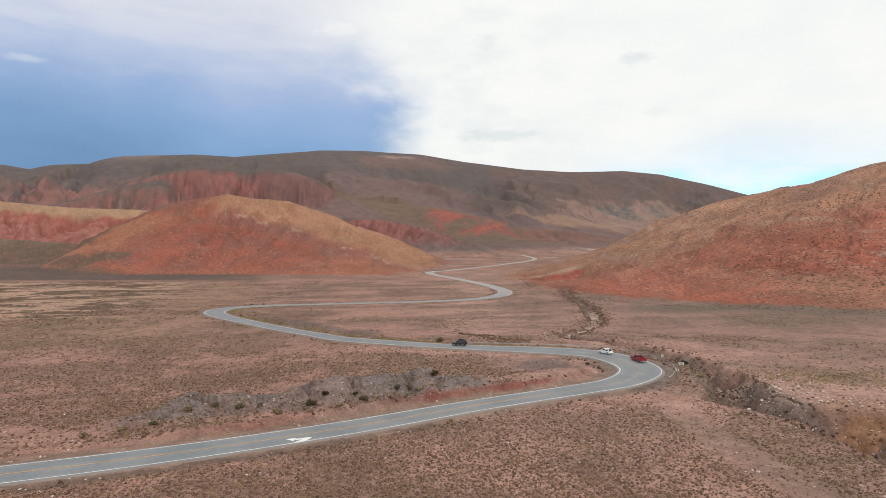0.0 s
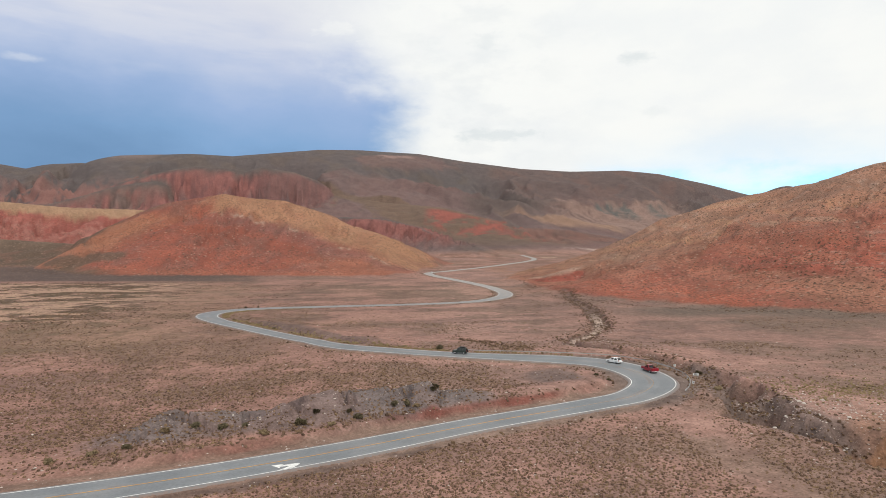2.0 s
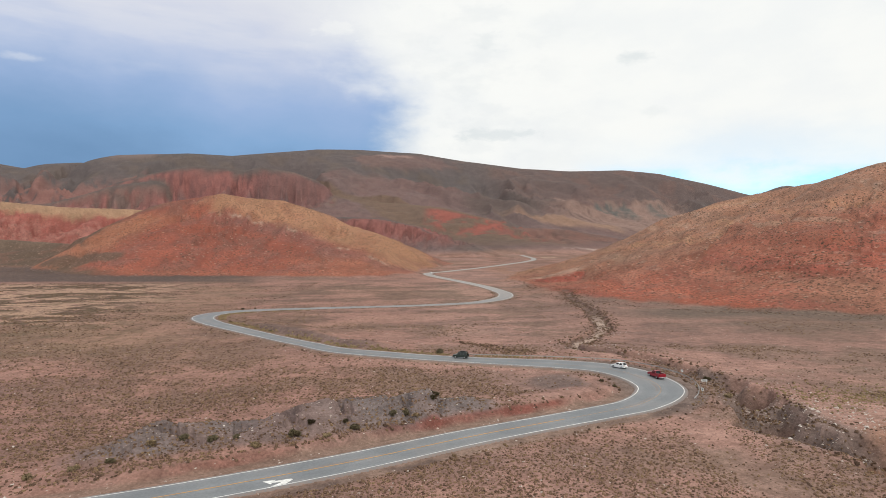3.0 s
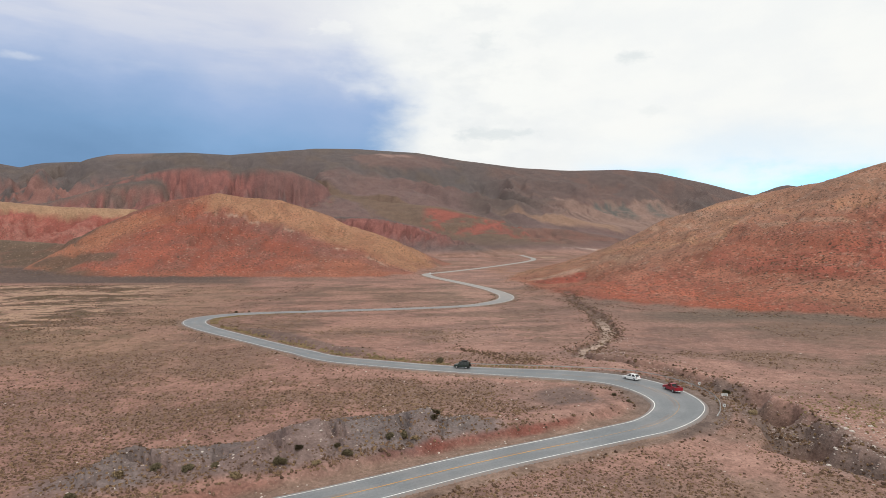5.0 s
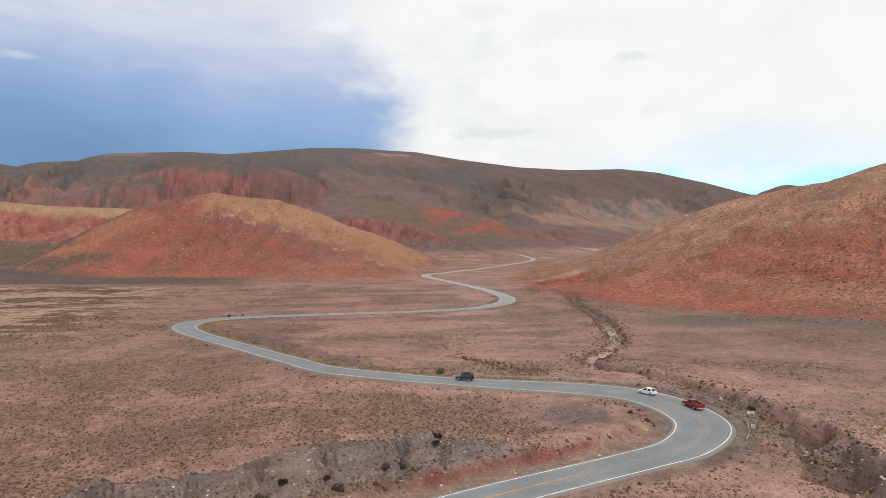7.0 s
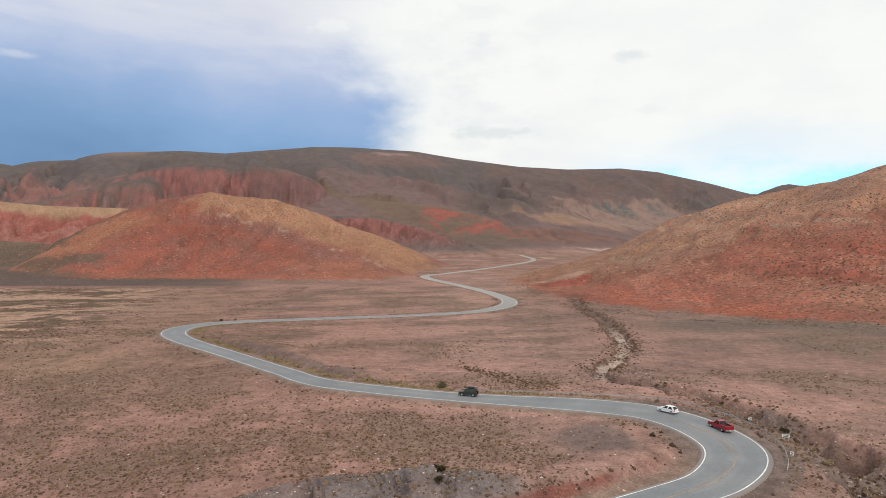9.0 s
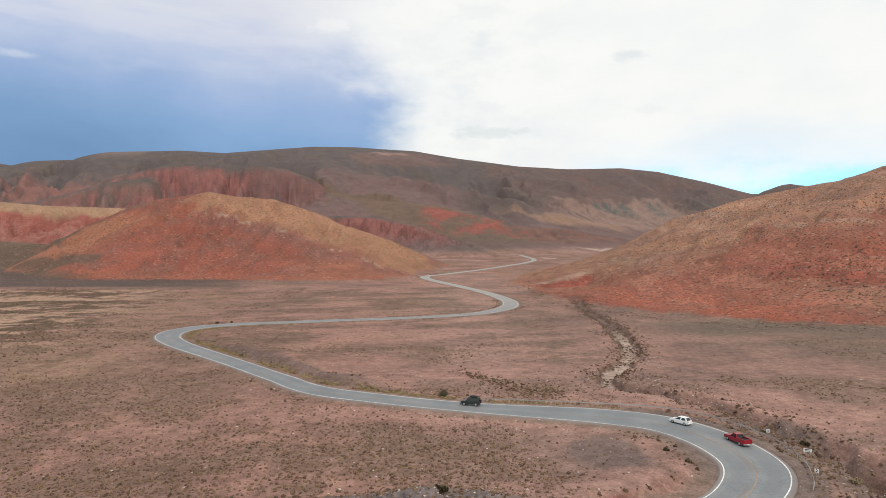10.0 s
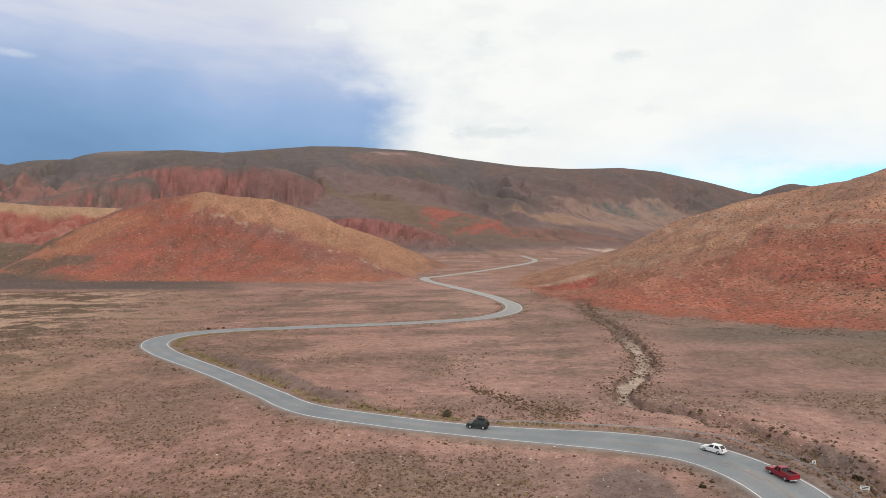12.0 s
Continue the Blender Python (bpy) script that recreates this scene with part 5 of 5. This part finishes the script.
# ---- boulders ----
def boulder(seed):
    rng = random.Random(seed)
    bm = bmesh.new()
    bmesh.ops.create_icosphere(bm, subdivisions=2, radius=1.0)
    planes = [(Vector((rng.gauss(0, 1), rng.gauss(0, 1), rng.gauss(0, 0.8))).normalized(), rng.uniform(0.55, 0.85)) for _ in range(9)]
    for v in bm.verts:
        for n, d in planes:
            over = v.co.dot(n) - d
            if over > 0:
                v.co -= n * over
        v.co = Vector((v.co.x * 1.25, v.co.y, v.co.z * 0.75)) * rng.uniform(0.96, 1.04)
    me = bpy.data.meshes.new("boulder")
    bm.to_mesh(me)
    bm.free()
    me.materials.append(STONE)
    return me


ROCKS = [boulder(k) for k in range(5)]
rock_rng = random.Random(21)
for cx, cy, count, spread in ((60.5, 124.5, 16, 2.6), (66.5, 112.5, 12, 3.5), (80, 119, 22, 8.0), (76, 134, 20, 6.0), (52.5, 208, 7, 2.5)):
    for k in range(count):
        x, y, size = cx + rock_rng.gauss(0, spread), cy + rock_rng.gauss(0, 0.6 * spread), 0.13 + 0.30 * rock_rng.random() ** 2.5
        rock = new("boulder", ROCKS[rock_rng.randrange(5)])
        rock.matrix_basis = pose(x, y, on_ground(x, y) + 0.12 * size, 0, 0, rock_rng.uniform(0, 360)) @ Matrix.Scale(size, 4)
        tagged(rock, "pale weathered boulder half sunk in stony soil beside the wash", "boulder", "boulders beside the wash")

# ---- vehicles (x forward, y to the left) ----
RED_PAINT = material("red_car_paint", (0.29, 0.011, 0.024), 0.28, spec=0.5)
WHITE_PAINT = material("white_car_paint", (0.80, 0.80, 0.79), 0.3, spec=0.5)
GREEN_PAINT = material("dark_green_car_paint", (0.022, 0.034, 0.028), 0.35, spec=0.5)
GLASS = material("tinted_window", (0.012, 0.014, 0.016), 0.08, spec=0.6)
TYRE = material("black_tyre_rubber", (0.018, 0.018, 0.018), 0.85)
RIM = material("silver_wheel_rim", (0.55, 0.55, 0.56), 0.35, 0.8)
TRIM = material("black_plastic_trim", (0.02, 0.02, 0.02), 0.6)
LAMP_RED = material("red_tail_lens", (0.35, 0.01, 0.01), 0.2)
LAMP_CLEAR = material("clear_headlamp_lens", (0.75, 0.76, 0.78), 0.12)
CHROME = material("chrome_bumper", (0.6, 0.6, 0.6), 0.2, 1.0)
PLATE = material("pale_plate", (0.7, 0.7, 0.68), 0.5)


def hull(outline, half, tuck, top_from):
    """A body from its side outline; above top_from the sides lean in by tuck."""
    bm = bmesh.new()
    hi = max(z for _, z in outline)
    lo = min(z for _, z in outline)

    def w(z):
        lean = tuck * max(0, z - top_from) / max(0.01, hi - top_from)
        return half - lean - 0.04 * max(0, (top_from - z) / max(0.01, top_from - lo)) ** 2
    left = [bm.verts.new((x, w(z), z)) for x, z in outline]
    right = [bm.verts.new((x, -w(z), z)) for x, z in outline]
    bm.faces.new(left)
    bm.faces.new(right[::-1])
    n = len(outline)
    for k in range(n):
        bm.faces.new((left[k], right[k], right[(k + 1) % n], left[(k + 1) % n]))
    bmesh.ops.bevel(bm, geom=[e for e in bm.edges if abs(e.verts[0].co.y - e.verts[1].co.y) < half], offset=0.05, segments=2, affect="EDGES", profile=0.6)
    return bm


def panel(corners, inset, proud=0.012):
    """A thin pane set on a four-cornered face, shrunk towards its middle."""
    c = [Vector(p) for p in corners]
    mid = sum(c, Vector()) / 4
    nrm = (c[1] - c[0]).cross(c[3] - c[0]).normalized()
    bm = bmesh.new()
    inner = [mid + (p - mid) * inset for p in c]
    low = [bm.verts.new(p - nrm * 0.01) for p in inner]
    top = [bm.verts.new(p + nrm * proud) for p in inner]
    bm.faces.new(top)
    bm.faces.new(low[::-1])
    for k in range(4):
        bm.faces.new((low[k], low[(k + 1) % 4], top[(k + 1) % 4], top[k]))
    return bm


def wheel(root, x, y, r):
    w = 0.11
    bm = bmesh.new()
    bmesh.ops.create_cone(bm, cap_ends=True, segments=20, radius1=r, radius2=r, depth=2 * w, matrix=Matrix.Translation((x, y, r)) @ Matrix.Rotation(math.pi / 2, 4, "X"))
    bmesh.ops.bevel(bm, geom=[e for e in bm.edges if abs(e.verts[0].co.y - e.verts[1].co.y) < 0.01], offset=0.03, segments=2, affect="EDGES")
    tyre = part("wheel", bm, TYRE, root, "black rubber tyre")
    s = 1 if y > 0 else -1
    bm = bmesh.new()
    bmesh.ops.create_cone(bm, cap_ends=True, segments=16, radius1=r * 0.62, radius2=r * 0.56, depth=0.03, matrix=Matrix.Translation((x, y + s * (w + 0.005), r)) @ Matrix.Rotation(-s * math.pi / 2, 4, "X"))
    rim = part("rim", bm, RIM, tyre, "silver alloy rim")
    return tyre


def cabin(root, paint, x0, x1, t0, t1, z0, z1, half, top_half, doors):
    """Greenhouse: rear x0 to front x1 at the belt, t0 to t1 at the roof."""
    bm = bmesh.new()
    base_pts = [(x0, half, z0), (x1, half, z0), (x1, -half, z0), (x0, -half, z0)]
    roof_pts = [(t0, top_half, z1), (t1, top_half, z1), (t1, -top_half, z1), (t0, -top_half, z1)]
    vb, vt = [bm.verts.new(p) for p in base_pts], [bm.verts.new(p) for p in roof_pts]
    bm.faces.new(vt)
    bm.faces.new(vb[::-1])
    for k in range(4):
        bm.faces.new((vb[k], vt[k], vt[(k + 1) % 4], vb[(k + 1) % 4]))
    bmesh.ops.bevel(bm, geom=bm.edges[:], offset=0.05, segments=2, affect="EDGES", profile=0.6)
    part("cabin", bm, paint, root)
    B, T = base_pts, roof_pts
    part("windscreen", panel([B[2], B[1], T[1], T[2]], 0.86), GLASS, root, "dark tinted windscreen")
    part("rear_window", panel([B[0], B[3], T[3], T[0]], 0.82), GLASS, root, "dark tinted rear window")
    for sgn in (1, -1):
        for k in range(doors):
            f0, f1 = 0.06 + k * 0.88 / doors + 0.02, 0.06 + (k + 1) * 0.88 / doors - 0.02
            lerp = lambda p, q, f: tuple(a + (c - a) * f for a, c in zip(p, q))
            lo_a, lo_b = (x0, sgn * half, z0), (x1, sgn * half, z0)
            hi_a, hi_b = (t0, sgn * top_half, z1), (t1, sgn * top_half, z1)
            q = [lerp(lo_a, lo_b, f0), lerp(lo_a, lo_b, f1), lerp(hi_a, hi_b, f1), lerp(hi_a, hi_b, f0)]
            if sgn > 0:
                q = [q[1], q[0], q[3], q[2]]
            part("side_window", panel(q, 0.84), GLASS, root, "dark tinted side window")


def lamps_and_trim(root, front, rear, half, z_front, z_rear, bumper, paint):
    for s in (1, -1):
        part("headlight", new_box((front - 0.16, s * (half - 0.2) - 0.17, z_front - 0.07), (front + 0.015, s * (half - 0.2) + 0.17, z_front + 0.07), 0.03), LAMP_CLEAR, root, "clear headlight")
        part("tail_light", new_box((rear - 0.015, s * (half - 0.13) - 0.08, z_rear - 0.16), (rear + 0.1, s * (half - 0.13) + 0.08, z_rear + 0.16), 0.02), LAMP_RED, root, "red tail light")
    part("front_bumper", new_box((front - 0.12, -half + 0.02, 0.32), (front + 0.09, half - 0.02, 0.56), 0.05), bumper, root)
    part("rear_bumper", new_box((rear - 0.09, -half + 0.02, 0.38), (rear + 0.12, half - 0.02, 0.58), 0.05), bumper, root)
    part("grille", new_box((front - 0.03, -0.5, z_front - 0.12), (front + 0.02, 0.5, z_front + 0.06), 0.01), TRIM, root, "black front grille")
    part("plate", new_box((rear - 0.105, -0.2, 0.42), (rear - 0.088, 0.2, 0.54)), PLATE, root, "plain pale plate")


def mirrors(root, x, half, z, paint):
    for s in (1, -1):
        part("wing_mirror", new_box((x - 0.08, s * (half + 0.09) - 0.09, z - 0.07), (x + 0.06, s * (half + 0.09) + 0.09, z + 0.08), 0.03), paint, root)


def pickup():
    root = new("pickup_truck")
    tagged(root, "dark red double-cab pickup truck driving on the asphalt", "pickup truck", "vehicles on the road")
    out = [(-2.62, 0.55), (-2.62, 1.02), (-0.75, 1.04), (0.95, 1.06), (2.25, 0.98), (2.58, 0.84), (2.62, 0.45), (1.95, 0.36), (-2.1, 0.40)]
    part("body", hull(out, 0.91, 0.05, 0.8), RED_PAINT, root)
    cabin(root, RED_PAINT, -0.80, 1.05, -0.55, 0.30, 1.02, 1.74, 0.86, 0.66, 2)
    # load bed: dark floor with raised walls
    part("bed_floor", new_box((-2.5, -0.74, 1.00), (-0.9, 0.74, 1.065)), TRIM, root, "black bed liner")
    for s in (1, -1):
        part("bed_side", new_box((-2.6, s * 0.83 - 0.075, 0.9), (-0.82, s * 0.83 + 0.075, 1.32), 0.03), RED_PAINT, root)
    part("tailgate", new_box((-2.64, -0.76, 0.68), (-2.52, 0.76, 1.31), 0.03), RED_PAINT, root)
    bar = bmesh.new()
    for s in (1, -1):
        box(bar, (-1.0, s * 0.68 - 0.03, 1.05), (-0.92, s * 0.68 + 0.03, 1.62))
    box(bar, (-1.0, -0.71, 1.6), (-0.92, 0.71, 1.66))
    part("roll_bar", bar, TRIM, root, "black roll bar")
    for x in (-1.55, 1.62):
        for y in (-0.80, 0.80):
            wheel(root, x, y, 0.37)
    lamps_and_trim(root, 2.6, -2.63, 0.9, 0.82, 0.98, CHROME, RED_PAINT)
    mirrors(root, 0.95, 0.88, 1.12, RED_PAINT)
    return root


def hatchback():
    root = new("hatchback_car")
    tagged(root, "white hatchback car driving on the asphalt", "car", "vehicles on the road")
    out = [(-1.98, 0.42), (-2.0, 0.92), (-1.75, 0.98), (0.85, 0.96), (1.75, 0.80), (1.98, 0.64), (2.0, 0.34), (1.5, 0.24), (-1.6, 0.26)]
    part("body", hull(out, 0.87, 0.05, 0.62), WHITE_PAINT, root)
    cabin(root, WHITE_PAINT, -1.88, 1.10, -1.30, 0.15, 0.92, 1.47, 0.83, 0.60, 2)
    for x in (-1.25, 1.27):
        for y in (-0.77, 0.77):
            wheel(root, x, y, 0.31)
    lamps_and_trim(root, 1.97, -2.0, 0.85, 0.66, 0.84, WHITE_PAINT, WHITE_PAINT)
    mirrors(root, 0.75, 0.84, 0.98, WHITE_PAINT)
    part("spoiler", new_box((-1.50, -0.56, 1.44), (-1.22, 0.56, 1.50), 0.02), WHITE_PAINT, root)
    return root


def offroader():
    root = new("offroad_car")
    tagged(root, "dark green off-road car with a loaded roof rack", "car", "vehicles on the road")
    out = [(-2.1, 0.55), (-2.12, 1.06), (0.8, 1.08), (1.95, 1.04), (2.12, 0.95), (2.14, 0.5), (1.6, 0.42), (-1.7, 0.45)]
    part("body", hull(out, 0.90, 0.04, 0.9), GREEN_PAINT, root)
    cabin(root, GREEN_PAINT, -2.05, 0.95, -1.95, 0.55, 1.05, 1.78, 0.85, 0.70, 3)
    rack = bmesh.new()
    for y in (-0.62, 0.62):
        box(rack, (-1.7, y - 0.02, 1.86), (0.4, y + 0.02, 1.90))
    for x in (-1.7, -1.0, -0.3, 0.38):
        box(rack, (x - 0.02, -0.62, 1.86), (x + 0.02, 0.62, 1.90))
        for y in (-0.6, 0.6):
            box(rack, (x - 0.02, y - 0.02, 1.74), (x + 0.02, y + 0.02, 1.88))
    part("roof_rack", rack, TRIM, root, "black steel roof rack")
    part("roof_load", new_box((-1.5, -0.52, 1.90), (0.1, 0.5, 2.10), 0.07), TRIM, root, "dark covered load on the roof rack")
    for x in (-1.3, 1.35):
        for y in (-0.80, 0.80):
            wheel(root, x, y, 0.39)
    lamps_and_trim(root, 2.12, -2.11, 0.88, 0.86, 0.95, TRIM, GREEN_PAINT)
    mirrors(root, 0.85, 0.86, 1.15, TRIM)
    bm = bmesh.new()
    bmesh.ops.create_cone(bm, cap_ends=True, segments=18, radius1=0.37, radius2=0.37, depth=0.2, matrix=Matrix.Translation((-2.24, 0, 1.0)) @ Matrix.Rotation(math.pi / 2, 4, "Y"))
    part("spare_wheel", bm, TYRE, root, "black spare wheel on the tailgate")
    return root


def on_road(ob, x, y, lane):
    i = int(np.argmin(np.hypot(ROAD_LINE[:, 0] - x, ROAD_LINE[:, 1] - y)))
    o = ROAD_LINE[i, 2] / 2 * lane
    t = np.array([NORM[i, 1], -NORM[i, 0]])
    p = ROAD_LINE[i, :2] + NORM[i] * o
    ob.matrix_basis = pose(p[0], p[1], ROAD_Z[i] + 0.005, 0, 0, math.degrees(math.atan2(t[1], t[0])))
    return ob


on_road(pickup(), 50.2, 156.8, -0.6)
white_car = on_road(hatchback(), 46.3, 169.0, -0.5)
on_road(offroader(), 4.6, 181.5, -0.5)
far_car = copy_thing(white_car, Matrix())
on_road(far_car, -13.5, 700, -0.4)
tagged(far_car, "small white car on the distant bend")

# ---- guard rail outside the hairpin ----
GALV = material("galvanised_steel", (0.43, 0.42, 0.41), 0.5, 0.35, vary=0.3, scale=1.5)
SIGN_WHITE = material("white_sign_face", (0.78, 0.78, 0.76), 0.5, vary=0.06, scale=3)
SIGN_BLACK = material("black_sign_mark", (0.02, 0.02, 0.02), 0.5)
RAIL = spline([(4, 189), (11.5, 186.9), (24.5, 184.8), (38, 182), (45.5, 179.4), (51.5, 175.6), (56, 168.5), (58.2, 160), (58.3, 153), (56.8, 146.2), (53.6, 139), (50.5, 134.2)], 1.0)


def guard_rail():
    root = new("guard_rail")
    tagged(root, "galvanised steel guard rail on posts along the bend", "guard rail")
    rn = frames_of(np.concatenate([RAIL, np.zeros((len(RAIL), 1))], 1))
    rz = ground_height(RAIL[:, 0], RAIL[:, 1])
    rz = smooth(rz, 4)
    shape = [(0.0, 0.46), (0.05, 0.50), (0.0, 0.54), (0.0, 0.60), (0.05, 0.65), (0.0, 0.70), (-0.02, 0.70), (-0.02, 0.46)]
    verts, faces = [], []
    for k in range(len(RAIL)):
        for o, h in shape:
            verts.append((RAIL[k, 0] + rn[k, 0] * o, RAIL[k, 1] + rn[k, 1] * o, rz[k] + h))
    n = len(shape)
    for k in range(len(RAIL) - 1):
        for q in range(n):
            faces.append((k * n + q, k * n + (q + 1) % n, (k + 1) * n + (q + 1) % n, (k + 1) * n + q))
    faces += [tuple(range(n)), tuple((len(RAIL) - 1) * n + q for q in range(n))[::-1]]
    mesh_ob("beam", verts, faces, GALV, root)
    me = None
    for k in range(1, len(RAIL), 4):
        p = RAIL[k] - rn[k] * 0.1
        if me is None:
            first = part("post", new_box((-0.06, -0.06, -0.3), (0.06, 0.06, 0.69), 0.01), GALV, root)
            me = first.data
            ob = first
        else:
            ob = new("post", me)
            ob.parent = root
        ob.matrix_basis = pose(p[0], p[1], rz[k], 0, 0, math.degrees(math.atan2(rn[k, 1], rn[k, 0])))


guard_rail()


def chevron_sign(x, y, face):
    root = new("chevron_sign")
    tagged(root, "small white chevron sign on a steel post", "road sign", "signs along the bend")
    part("post", tube((0, 0, -0.3), (0, 0, 1.3), 0.04), GALV, root, "grey steel post")
    board = part("board", new_box((0.03, -0.32, 0.9), (0.06, 0.32, 1.6), 0.01), SIGN_WHITE, root, "white sign board")
    bm = bmesh.new()
    pts = [(-0.22, 0.98), (-0.05, 0.98), (0.2, 1.25), (-0.05, 1.52), (-0.22, 1.52), (0.03, 1.25)]
    a = [bm.verts.new((0.064, p, q)) for p, q in pts]
    c = [bm.verts.new((0.058, p, q)) for p, q in pts]
    bm.faces.new((a[0], a[1], a[2], a[5]))
    bm.faces.new((a[5], a[2], a[3], a[4]))
    for k in range(6):
        bm.faces.new((a[k], a[(k + 1) % 6], c[(k + 1) % 6], c[k]))
    part("chevron", bm, SIGN_BLACK, board, "black chevron")
    root.matrix_basis = pose(x, y, on_ground(x, y), 0, 0, face) @ Matrix.Scale(0.85, 4)


def board_sign(x, y, face):
    root = new("road_sign")
    tagged(root, "wide white road sign board on two posts", "road sign", "signs along the bend")
    for s in (-0.45, 0.45):
        part("post", tube((0, s, -0.4), (0, s, 1.0), 0.045), GALV, root, "grey steel post")
    board = part("board", new_box((0.04, -0.62, 0.6), (0.08, 0.62, 1.15), 0.01), SIGN_WHITE, root, "white sign board")
    for z, w in ((1.0, 0.46), (0.77, 0.38)):
        part("bar", new_box((0.078, -w, z - 0.055), (0.088, w, z + 0.055)), SIGN_BLACK, board, "dark bar")
    root.matrix_basis = pose(x, y, on_ground(x, y), 0, 0, face)


board_sign(60.2, 151, -112)
chevron_sign(59.2, 161.3, -110)
chevron_sign(55.3, 140.9, -130)
